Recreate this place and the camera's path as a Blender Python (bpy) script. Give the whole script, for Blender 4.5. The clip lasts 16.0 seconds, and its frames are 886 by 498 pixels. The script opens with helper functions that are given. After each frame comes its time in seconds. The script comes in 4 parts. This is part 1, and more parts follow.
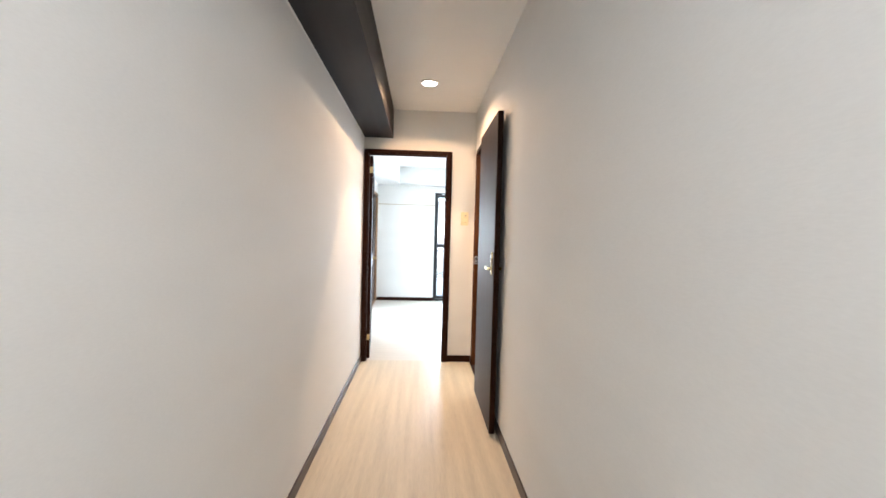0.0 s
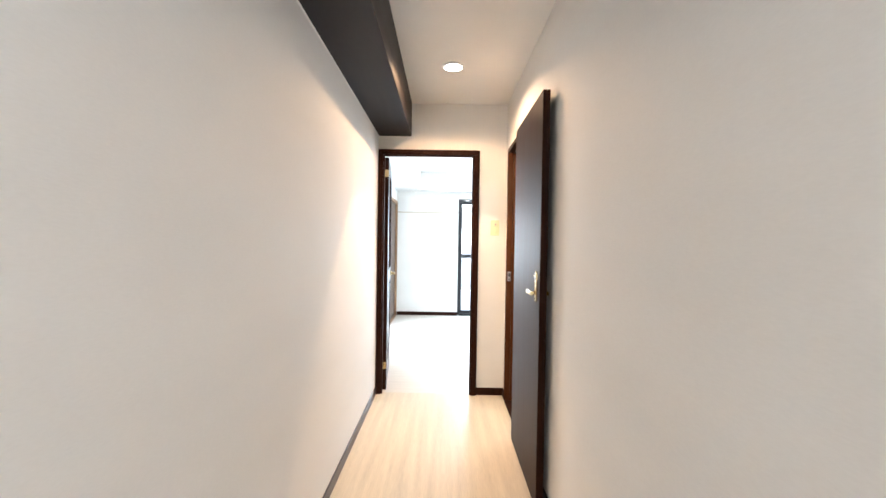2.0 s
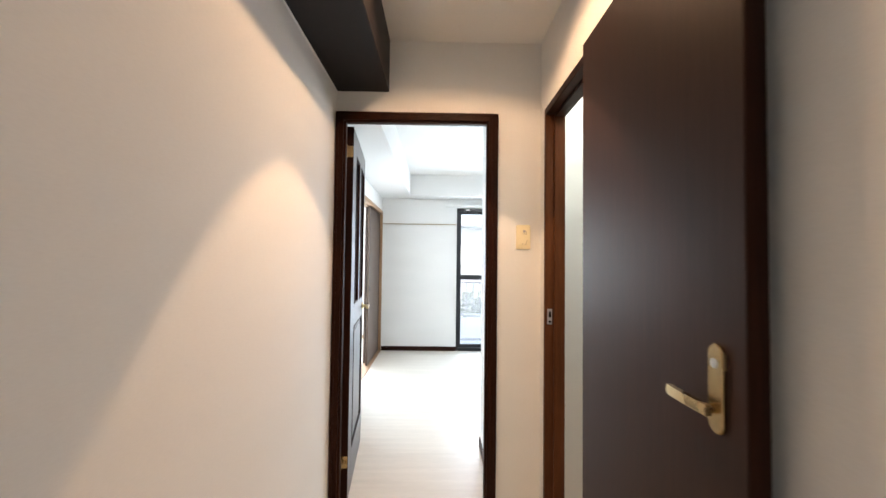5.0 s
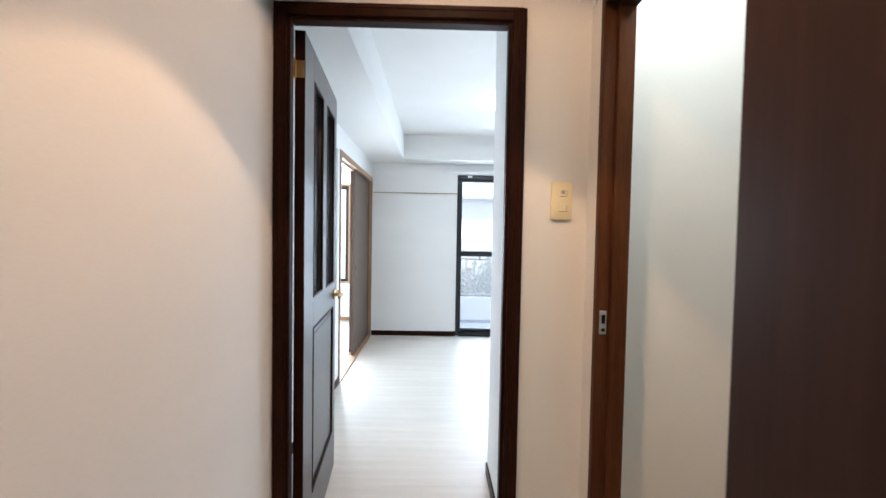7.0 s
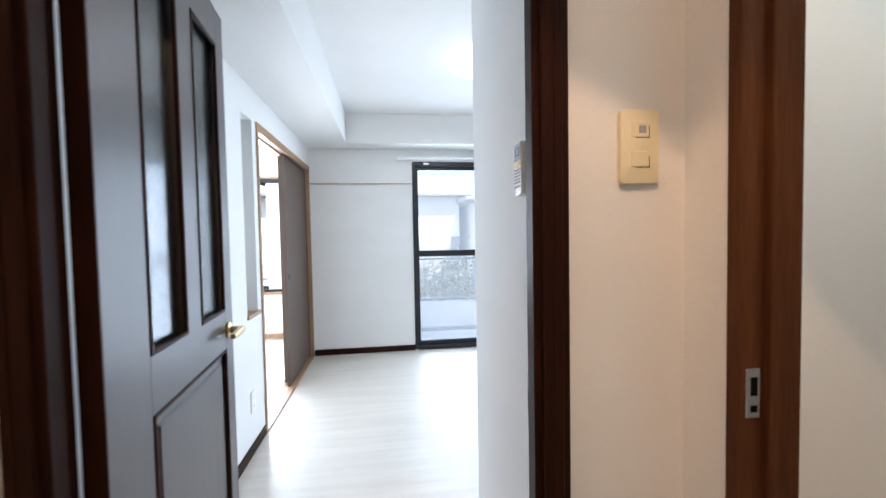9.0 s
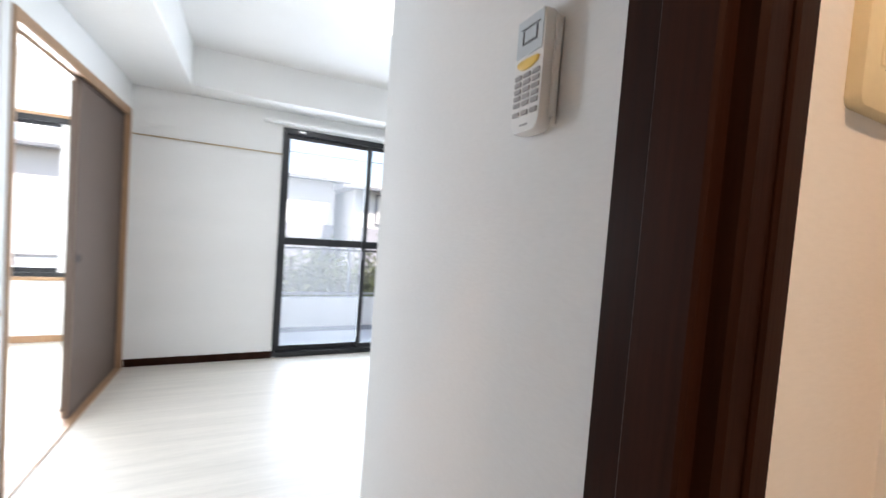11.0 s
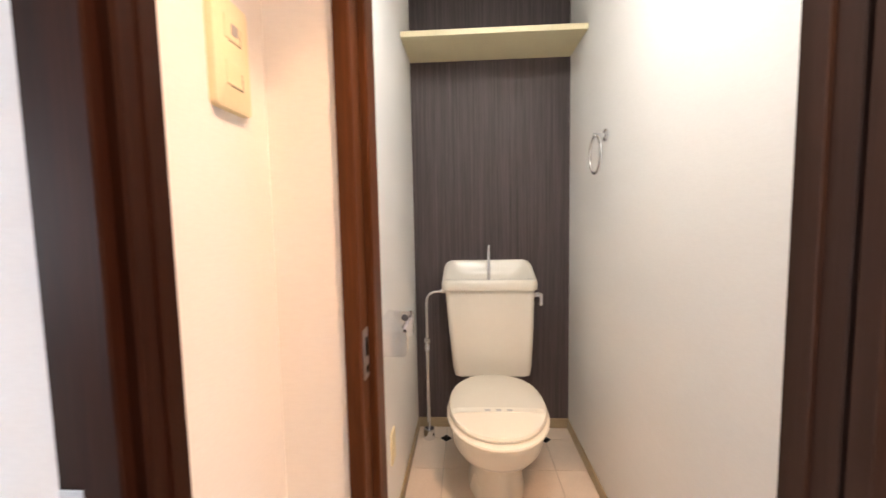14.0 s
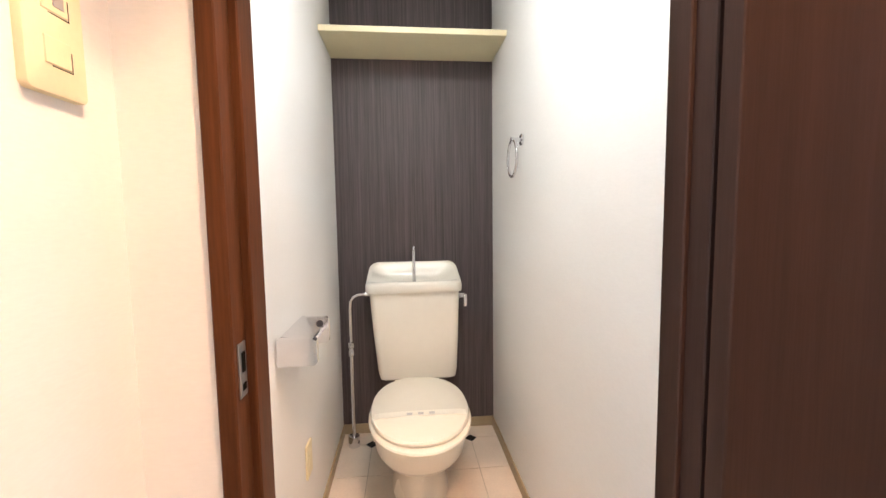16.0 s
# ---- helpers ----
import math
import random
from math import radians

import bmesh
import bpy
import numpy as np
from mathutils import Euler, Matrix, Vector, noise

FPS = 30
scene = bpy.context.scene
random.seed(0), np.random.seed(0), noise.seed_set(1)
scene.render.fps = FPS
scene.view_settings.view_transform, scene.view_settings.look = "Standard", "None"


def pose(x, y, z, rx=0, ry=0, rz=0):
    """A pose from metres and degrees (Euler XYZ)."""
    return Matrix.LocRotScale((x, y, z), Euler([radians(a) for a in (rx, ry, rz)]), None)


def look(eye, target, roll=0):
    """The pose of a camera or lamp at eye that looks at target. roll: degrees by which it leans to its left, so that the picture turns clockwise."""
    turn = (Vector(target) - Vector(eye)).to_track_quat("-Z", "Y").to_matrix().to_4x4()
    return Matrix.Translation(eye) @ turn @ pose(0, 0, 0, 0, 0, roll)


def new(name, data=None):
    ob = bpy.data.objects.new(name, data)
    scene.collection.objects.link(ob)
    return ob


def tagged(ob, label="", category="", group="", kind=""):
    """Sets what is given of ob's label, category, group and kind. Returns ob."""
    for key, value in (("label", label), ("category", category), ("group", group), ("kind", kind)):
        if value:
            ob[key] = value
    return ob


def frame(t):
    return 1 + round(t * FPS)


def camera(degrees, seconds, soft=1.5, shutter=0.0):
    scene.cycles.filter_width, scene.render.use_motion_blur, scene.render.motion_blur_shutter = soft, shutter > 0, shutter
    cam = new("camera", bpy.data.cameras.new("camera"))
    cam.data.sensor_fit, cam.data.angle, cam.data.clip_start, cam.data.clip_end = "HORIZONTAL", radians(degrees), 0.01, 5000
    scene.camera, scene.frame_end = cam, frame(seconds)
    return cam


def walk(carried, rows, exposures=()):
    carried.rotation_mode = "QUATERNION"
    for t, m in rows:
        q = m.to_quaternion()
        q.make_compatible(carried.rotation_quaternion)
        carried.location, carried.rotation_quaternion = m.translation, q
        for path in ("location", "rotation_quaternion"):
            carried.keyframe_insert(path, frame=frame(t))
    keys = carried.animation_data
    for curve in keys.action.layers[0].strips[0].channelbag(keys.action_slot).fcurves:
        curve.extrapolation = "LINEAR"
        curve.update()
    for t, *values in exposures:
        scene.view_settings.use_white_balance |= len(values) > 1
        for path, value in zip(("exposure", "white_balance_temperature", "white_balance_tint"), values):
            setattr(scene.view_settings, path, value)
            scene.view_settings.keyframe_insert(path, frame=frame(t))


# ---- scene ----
cam = camera(95.8, 16.0, shutter=0.5)
EXPOSURES = [(0, 2.1, 6400, 10), (2.0, 2.35, 6400, 10), (3.0, 2.15, 6550, 11), (3.5, 1.95, 6750, 12), (4.2, 1.75, 6800, 12), (6.5, 1.2, 6400, 12), (8.0, 1.12, 6150, 13), (10.3, 1.0, 6550, 15), (11.0, 1.12, 6750, 16),
             (11.5, 1.22, 6900, 18), (12.0, 1.3, 6850, 18), (12.5, 1.47, 6850, 17), (13.0, 1.7, 6700, 15), (13.5, 2.0, 6700, 16), (14.0, 2.2, 6950, 23), (15.0, 2.35, 6650, 22), (16.0, 2.4, 6500, 20)]
PATH = [
    (0, (0.559, -3.867, 1.219), (0.669, -1.871, 1.157), 1.5),
    (0.5, (0.544, -3.79, 1.212), (0.582, -1.791, 1.132), 1.3),
    (1, (0.501, -3.601, 1.265), (0.608, -1.604, 1.237), 0.5),
    (1.5, (0.517, -3.466, 1.265), (0.61, -1.468, 1.247), 0.7),
    (2, (0.551, -3.331, 1.261), (0.548, -1.331, 1.233), 0.9),
    (2.5, (0.533, -3.138, 1.255), (0.558, -1.139, 1.282), 0.8),
    (3, (0.527, -2.935, 1.245), (0.543, -0.935, 1.277), 0.8),
    (3.5, (0.531, -2.743, 1.22), (0.55, -0.744, 1.245), 1.1),
    (4, (0.53, -2.519, 1.235), (0.556, -0.521, 1.312), 0.6),
    (6.5, (0.547, -1.513, 1.277), (0.573, 0.486, 1.246), 0.9),
    (7, (0.549, -1.372, 1.271), (0.583, 0.627, 1.204), 1.0),
    (7.5, (0.528, -1.18, 1.273), (0.622, 0.817, 1.218), 0.6),
    (8, (0.527, -1.006, 1.26), (0.645, 0.989, 1.179), 0.6),
    (8.2, (0.536, -0.923, 1.261), (0.669, 1.072, 1.2), 0.4),
    (10.3, (0.552, -0.274, 1.233), (1.19, 1.619, 1.148), 1.9),
    (10.5, (0.568, -0.21, 1.237), (1.261, 1.666, 1.197), 3.2),
    (10.8, (0.583, -0.16, 1.234), (1.329, 1.696, 1.168), 4.0),
    (11, (0.591, -0.131, 1.231), (1.458, 1.669, 1.145), 4.3),
    (11.5, (0.568, -0.067, 1.239), (1.863, 1.457, 1.2), 2.0),
    (12, (0.523, -0.047, 1.23), (2.145, 1.119, 1.12), -0.8),
    (12.5, (0.486, -0.096, 1.21), (2.314, 0.713, 1.121), -1.5),
    (13, (0.488, -0.157, 1.209), (2.402, 0.405, 1.075), -1.0),
    (13.5, (0.498, -0.219, 1.211), (2.464, 0.11, 1.045), -0.6),
    (14, (0.507, -0.277, 1.206), (2.496, -0.158, 1.044), -1.1),
    (14.5, (0.515, -0.322, 1.206), (2.508, -0.371, 1.041), -1.5),
    (15, (0.518, -0.357, 1.207), (2.502, -0.534, 1.034), -1.8),
    (15.5, (0.524, -0.355, 1.206), (2.508, -0.54, 1.029), -1.3),
    (16, (0.528, -0.348, 1.209), (2.512, -0.536, 1.044), -0.8),
]
walk(cam, [(t, look(eye, target, roll)) for t, eye, target, roll in PATH], EXPOSURES)


# ---- light ----
scene.view_settings.exposure = 0.0
world = bpy.data.worlds.new("world")
scene.world = world
world.use_nodes = True
wn = world.node_tree.nodes
sky = wn.new("ShaderNodeTexSky")
sky.sky_type = "NISHITA"
sky.sun_disc = False
sky.sun_elevation = radians(52)
sky.sun_rotation = radians(205)
world.node_tree.links.new(sky.outputs[0], wn["Background"].inputs[0])
wn["Background"].inputs[1].default_value = 0.15


def lamp(name, kind, m, power, colour, size=0.1, size_y=None, cone=None, blend=0.2):
    data = bpy.data.lights.new(name, kind)
    data.energy, data.color = power, colour
    if kind == "AREA":
        data.shape, data.size, data.size_y = "RECTANGLE", size, size_y or size
    elif kind == "SUN":
        data.angle = size
    else:
        data.shadow_soft_size = size
    if kind == "SPOT":
        data.spot_size, data.spot_blend = radians(cone), blend
    ob = new(name, data)
    ob.matrix_basis = m
    return ob


lamp("sun", "SUN", look((2, -6, 12), (0, 3, 0)), 5.0, (1.0, 0.95, 0.88), radians(0.5))
# sky light standing in the two window openings
lamp("window_light", "AREA", look((1.58, 3.80, 1.02), (1.58, 0, 0.9)), 37, (0.70, 0.85, 1.0), 1.5, 1.9)
lamp("window_light", "AREA", look((-1.6, 4.66, 1.27), (-1.6, 0, 1.1)), 150, (0.78, 0.90, 1.0), 1.5, 1.3)
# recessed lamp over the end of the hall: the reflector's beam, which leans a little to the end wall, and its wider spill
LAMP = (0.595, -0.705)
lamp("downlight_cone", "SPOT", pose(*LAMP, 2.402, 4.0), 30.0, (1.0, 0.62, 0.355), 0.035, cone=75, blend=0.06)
lamp("downlight_spill", "SPOT", pose(*LAMP, 2.402), 14.0, (1.0, 0.62, 0.355), 0.035, cone=150, blend=0.3)
# fill added behind the start, no source seen there; the toilet's assumed lamp; the living room's dome
lamp("entrance_fill", "AREA", pose(0.62, -4.35, 2.385), 5.5, (0.98, 0.98, 1.0), 0.35)
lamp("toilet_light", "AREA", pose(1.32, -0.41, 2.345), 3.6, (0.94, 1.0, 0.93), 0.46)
lamp("room_light", "AREA", pose(1.2, 2.05, 2.30), 5, (0.88, 0.95, 1.0), 0.34)


# ---- materials ----
def mat(name, colour, rough=0.5, metal=0.0, spread=0.06, scale=(6, 6, 6), fine=60.0, bump=0.05, dist=0.002, spec=0.5, coat=0.0, dark=None):
    """A plain surface with broad and fine variation of its colour, gloss and relief. scale: the broad pattern's, by axis."""
    m = bpy.data.materials.new(name)
    m.use_nodes = True
    nt = m.node_tree
    n, l = nt.nodes, nt.links
    b = n["Principled BSDF"]
    co = n.new("ShaderNodeTexCoord")
    mp = n.new("ShaderNodeMapping")
    mp.inputs["Scale"].default_value = scale
    l.new(co.outputs["Object"], mp.inputs[0])
    big = n.new("ShaderNodeTexNoise")
    big.inputs["Scale"].default_value, big.inputs["Detail"].default_value = 1.0, 5.0
    l.new(mp.outputs[0], big.inputs["Vector"])
    small = n.new("ShaderNodeTexNoise")
    small.inputs["Scale"].default_value, small.inputs["Detail"].default_value = fine / max(scale), 3.0
    l.new(mp.outputs[0], small.inputs["Vector"])
    ramp = n.new("ShaderNodeValToRGB")
    lo = dark or tuple(c * (1 - 2 * spread) for c in colour)
    hi = tuple(min(1, c * (1 + spread)) for c in colour)
    ramp.color_ramp.elements[0].position, ramp.color_ramp.elements[1].position = 0.3, 0.7
    ramp.color_ramp.elements[0].color, ramp.color_ramp.elements[1].color = (*lo, 1), (*hi, 1)
    mix = n.new("ShaderNodeMath")
    mix.operation = "MULTIPLY_ADD"
    mix.inputs[1].default_value, mix.inputs[2].default_value = 0.4, 0.0
    l.new(small.outputs[0], mix.inputs[0])
    add = n.new("ShaderNodeMath")
    add.operation = "MULTIPLY_ADD"
    add.inputs[1].default_value = 0.6
    l.new(big.outputs[0], add.inputs[0])
    l.new(mix.outputs[0], add.inputs[2])
    l.new(add.outputs[0], ramp.inputs[0])
    l.new(ramp.outputs[0], b.inputs["Base Color"])
    rr = n.new("ShaderNodeMapRange")
    rr.inputs["To Min"].default_value, rr.inputs["To Max"].default_value = max(0.02, rough - 0.06), min(1, rough + 0.06)
    l.new(big.outputs[0], rr.inputs[0])
    l.new(rr.outputs[0], b.inputs["Roughness"])
    b.inputs["Metallic"].default_value = metal
    b.inputs["Specular IOR Level"].default_value = spec
    b.inputs["Coat Weight"].default_value = coat
    if bump:
        bp = n.new("ShaderNodeBump")
        bp.inputs["Strength"].default_value, bp.inputs["Distance"].default_value = bump, dist
        l.new(small.outputs[0], bp.inputs["Height"])
        l.new(bp.outputs[0], b.inputs["Normal"])
    return m


def glow(name, colour, power):
    m = bpy.data.materials.new(name)
    m.use_nodes = True
    b = m.node_tree.nodes["Principled BSDF"]
    b.inputs["Base Color"].default_value = (*colour, 1)
    b.inputs["Emission Color"].default_value, b.inputs["Emission Strength"].default_value = (*colour, 1), power
    return m


def glass_mat(name, tint=(1, 1, 1), rough=0.0):
    m = bpy.data.materials.new(name)
    m.use_nodes = True
    n, l = m.node_tree.nodes, m.node_tree.links
    n.remove(n["Principled BSDF"])
    t, g, mx, fr = n.new("ShaderNodeBsdfTransparent"), n.new("ShaderNodeBsdfGlossy"), n.new("ShaderNodeMixShader"), n.new("ShaderNodeFresnel")
    t.inputs[0].default_value, g.inputs["Roughness"].default_value = (*tint, 1), rough
    fr.inputs[0].default_value = 1.3
    l.new(fr.outputs[0], mx.inputs[0])
    l.new(t.outputs[0], mx.inputs[1])
    l.new(g.outputs[0], mx.inputs[2])
    l.new(mx.outputs[0], n["Material Output"].inputs[0])
    return m


WALL = mat("wallpaper", (0.80, 0.80, 0.785), 0.75, spread=0.025, scale=(1, 1, 4), fine=280, bump=0.17, dist=0.0012, spec=0.3)
CEIL = mat("ceiling_paper", (0.82, 0.81, 0.79), 0.85, spread=0.02, scale=(3, 3, 3), fine=150, bump=0.3, dist=0.0012, spec=0.2)
FLOOR = mat("pale_maple_floor", (0.66, 0.585, 0.46), 0.34, spread=0.11, scale=(22, 1.1, 10), fine=260, bump=0.04, dist=0.001, spec=0.4)
FLOORX = mat("pale_maple_floor_across", (0.66, 0.62, 0.56), 0.36, spread=0.08, scale=(1.1, 20, 10), fine=260, bump=0.04, dist=0.001, spec=0.4)
DARK = mat("dark_stained_wood", (0.026, 0.0088, 0.0048), 0.45, spread=0.25, scale=(30, 30, 1.5), fine=300, bump=0.12, dist=0.0008, spec=0.08)
# the dark wood again, lightened and reddened for the hall lamp falling on it
LITDARK = mat("lamp_lit_dark_wood", (0.098, 0.036, 0.015), 0.45, spread=0.25, scale=(30, 30, 1.5), fine=300, bump=0.12, dist=0.0008, spec=0.08)
SKIRT = mat("grey_brown_skirting", (0.060, 0.040, 0.034), 0.4, spread=0.12, scale=(20, 1.5, 20), fine=200, bump=0.06, dist=0.0006, spec=0.45)
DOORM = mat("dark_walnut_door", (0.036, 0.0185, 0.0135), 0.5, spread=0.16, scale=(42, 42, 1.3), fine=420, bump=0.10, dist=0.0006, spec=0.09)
BEAM = mat("dark_beam_film", (0.014, 0.0095, 0.009), 0.5, spread=0.16, scale=(20, 2, 20), fine=200, bump=0.08, dist=0.0008, spec=0.18)
ACCENT = mat("dark_striped_paper", (0.090, 0.070, 0.072), 0.55, spread=0.34, scale=(120, 120, 1.6), fine=500, bump=0.25, dist=0.001, spec=0.4)
LIVDOOR = mat("slate_brown_door", (0.060, 0.048, 0.046), 0.38, spread=0.14, scale=(34, 34, 1.5), fine=300, bump=0.08, dist=0.0006)
PALEWOOD = mat("pale_wood_rail", (0.46, 0.35, 0.22), 0.5, spread=0.08, fine=120, bump=0.03)
PINE = mat("pine_trim", (0.36, 0.21, 0.115), 0.45, spread=0.14, scale=(20, 20, 2), fine=200, bump=0.08, dist=0.0006)
FUSUMA = mat("brown_sliding_panel", (0.115, 0.078, 0.060), 0.5, spread=0.12, scale=(30, 30, 2), fine=260, bump=0.08, dist=0.0006)
ALU = mat("black_aluminium", (0.018, 0.019, 0.022), 0.35, metal=0.3, spread=0.1, fine=90, bump=0.02)
CREAM = mat("cream_plastic", (0.78, 0.70, 0.47), 0.38, spread=0.03, fine=120, bump=0.02)
SHELF = mat("cream_shelf_board", (0.76, 0.70, 0.47), 0.5, spread=0.03, fine=120, bump=0.04)
CERAM = mat("ivory_ceramic", (0.82, 0.78, 0.69), 0.26, spread=0.012, scale=(4, 4, 4), fine=30, bump=0.0, coat=0.08)
SEAT = mat("ivory_seat_plastic", (0.81, 0.76, 0.65), 0.22, spread=0.015, scale=(4, 4, 4), fine=40, bump=0.01, coat=0.2)
CHROME = mat("chrome", (0.78, 0.78, 0.80), 0.12, metal=1.0, spread=0.02, fine=40, bump=0.0)
BRASS = mat("worn_brass", (0.55, 0.40, 0.20), 0.28, metal=1.0, spread=0.12, fine=80, bump=0.02)
STEEL = mat("brushed_steel", (0.55, 0.55, 0.56), 0.35, metal=1.0, spread=0.08, fine=200, bump=0.03)
WHITEP = mat("white_plastic", (0.82, 0.82, 0.80), 0.35, spread=0.015, fine=90, bump=0.01)
GREYP = mat("grey_rubber_key", (0.36, 0.35, 0.35), 0.6, spread=0.05, fine=90, bump=0.02)
YELP = mat("yellow_key", (0.80, 0.55, 0.10), 0.5, spread=0.04, fine=90, bump=0.02)
LCD = mat("lcd_window", (0.58, 0.64, 0.68), 0.15, spread=0.06, fine=60, bump=0.0)
HOLE = mat("latch_hole_black", (0.008, 0.007, 0.006), 0.95, spread=0.1, fine=60, bump=0.0, spec=0.02)
INK = mat("dark_print", (0.06, 0.06, 0.07), 0.6, spread=0.1, fine=60, bump=0.0)
BLACKT = mat("black_tile", (0.015, 0.015, 0.016), 0.25, spread=0.1, fine=60, bump=0.0)
TILE = mat("blush_floor_tile", (0.70, 0.60, 0.50), 0.35, spread=0.05, scale=(9, 9, 9), fine=90, bump=0.03)
GROUT = mat("tile_joint", (0.44, 0.38, 0.31), 0.8, spread=0.08, fine=120, bump=0.1)
TANBASE = mat("tan_baseboard", (0.36, 0.28, 0.17), 0.5, spread=0.08, scale=(3, 3, 20), fine=120, bump=0.03)
BAND = mat("thin_paper_band", (0.83, 0.785, 0.68), 0.7, spread=0.02, fine=140, bump=0.05)
FAINT = mat("faint_grey_print", (0.50, 0.48, 0.46), 0.6, spread=0.1, fine=60, bump=0.0)
PARAPET = mat("white_masonry_paint", (0.80, 0.78, 0.74), 0.8, spread=0.06, scale=(2, 2, 2), fine=60, bump=0.2, dist=0.003)
RAILM = mat("grey_rail_paint", (0.035, 0.036, 0.04), 0.5, spread=0.08, scale=(6, 6, 6), fine=60, bump=0.03)
CONC = mat("pale_concrete", (0.66, 0.65, 0.63), 0.85, spread=0.08, scale=(2, 2, 2), fine=60, bump=0.2, dist=0.003)
HOUSEW = mat("pale_render", (0.80, 0.79, 0.77), 0.85, spread=0.05, scale=(1, 1, 1), fine=30, bump=0.2, dist=0.004)
# shade on the houses' lower storey, put into a greyer wall colour
LOWERW = mat("lower_storey_shade", (0.30, 0.30, 0.33), 0.8, spread=0.08, scale=(1, 1, 1), fine=30, bump=0.2, dist=0.004)
ROOFM = mat("grey_roof", (0.42, 0.42, 0.43), 0.7, spread=0.15, scale=(3, 3, 3), fine=30, bump=0.2, dist=0.01)
GREYM = mat("grey_metal", (0.25, 0.26, 0.28), 0.5, metal=0.4, spread=0.1, fine=40, bump=0.02)
LEAF = mat("leaf_green", (0.10, 0.12, 0.06), 0.6, spread=0.35, scale=(5, 5, 5), fine=40, bump=0.05)
BARK = mat("bark", (0.13, 0.09, 0.06), 0.9, spread=0.3, scale=(8, 8, 2), fine=60, bump=0.5, dist=0.01)
ASPH = mat("asphalt", (0.05, 0.05, 0.052), 0.9, spread=0.2, scale=(1, 1, 1), fine=50, bump=0.3, dist=0.004)
GLASS = glass_mat("clear_glass")
FROST = glass_mat("pale_frosted_glass", (0.93, 0.96, 0.97), 0.15)
NET = glass_mat("insect_net", (0.92, 0.92, 0.92), 0.6)
nt_ = NET.node_tree
net_bsdf = nt_.nodes.new("ShaderNodeBsdfTranslucent")
net_bsdf.inputs[0].default_value = (0.75, 0.75, 0.75, 1)
net_mix = nt_.nodes.new("ShaderNodeMixShader")
net_mix.inputs[0].default_value = 0.038
old = nt_.nodes["Material Output"].inputs[0].links[0].from_socket
nt_.links.new(old, net_mix.inputs[1])
nt_.links.new(net_bsdf.outputs[0], net_mix.inputs[2])
nt_.links.new(net_mix.outputs[0], nt_.nodes["Material Output"].inputs[0])
DIFFUSE = glow("lit_diffuser", (1.0, 0.98, 0.95), 0.8)
BULB = glow("lit_bulb", (1.0, 0.93, 0.82), 3.5)


# ---- building helpers ----
def box(bm, x0, x1, y0, y1, z0, z1, bevel=0.0, seg=1):
    made = bmesh.ops.create_cube(bm, size=1.0)["verts"]
    for v in made:
        v.co = ((x0 + x1) / 2 + v.co.x * (x1 - x0), (y0 + y1) / 2 + v.co.y * (y1 - y0), (z0 + z1) / 2 + v.co.z * (z1 - z0))
    if bevel:
        edges = {e for v in made for e in v.link_edges}
        bmesh.ops.bevel(bm, geom=list(edges), offset=bevel, segments=seg, profile=0.6, affect="EDGES")
    return bm


def boxes(*rows, bevel=0.0):
    bm = bmesh.new()
    for r in rows:
        box(bm, *r, bevel=bevel)
    return bm


def tube(bm, points, radius, sides=12):
    """A round bar through points."""
    rings = []
    pts = [Vector(p) for p in points]
    for i, p in enumerate(pts):
        d = (pts[min(i + 1, len(pts) - 1)] - pts[max(i - 1, 0)]).normalized()
        side = d.cross(Vector((0.31, 0.27, 0.91)) if abs(d.z) < 0.9 else Vector((1, 0, 0))).normalized()
        up = d.cross(side)
        r = radius[i] if isinstance(radius, (list, tuple)) else radius
        rings.append([bm.verts.new(p + (side * math.cos(a) + up * math.sin(a)) * r) for a in np.linspace(0, 2 * math.pi, sides, endpoint=False)])
    for a, b in zip(rings, rings[1:]):
        for i in range(sides):
            bm.faces.new((a[i], a[(i + 1) % sides], b[(i + 1) % sides], b[i]))
    bm.faces.new(rings[0][::-1]), bm.faces.new(rings[-1])
    return bm


def turned(bm, centre, axis, profile, sides=28):
    """A turned shape: profile of (along, radius) about axis through centre."""
    q = Vector((0, 0, 1)).rotation_difference(Vector(axis))
    rings = []
    for along, r in profile:
        rings.append([bm.verts.new(Vector(centre) + q @ Vector((r * math.cos(a), r * math.sin(a), along))) for a in np.linspace(0, 2 * math.pi, sides, endpoint=False)])
    for a, b in zip(rings, rings[1:]):
        for i in range(sides):
            bm.faces.new((a[i], a[(i + 1) % sides], b[(i + 1) % sides], b[i]))
    bm.faces.new(rings[0][::-1]), bm.faces.new(rings[-1])
    return bm


def loft(bm, rings):
    """A skin over closed rings of equal count, capped."""
    made = [[bm.verts.new(p) for p in ring] for ring in rings]
    k = len(made[0])
    for a, b in zip(made, made[1:]):
        for i in range(k):
            bm.faces.new((a[i], a[(i + 1) % k], b[(i + 1) % k], b[i]))
    bm.faces.new(made[0][::-1]), bm.faces.new(made[-1])
    return bm


def mesh_of(name, bm, material, smooth=False):
    bmesh.ops.recalc_face_normals(bm, faces=bm.faces)
    me = bpy.data.meshes.new(name)
    bm.to_mesh(me)
    bm.free()
    me.materials.append(material)
    if smooth:
        me.polygons.foreach_set("use_smooth", [True] * len(me.polygons))
        me.set_sharp_from_angle(angle=radians(40))
    return me


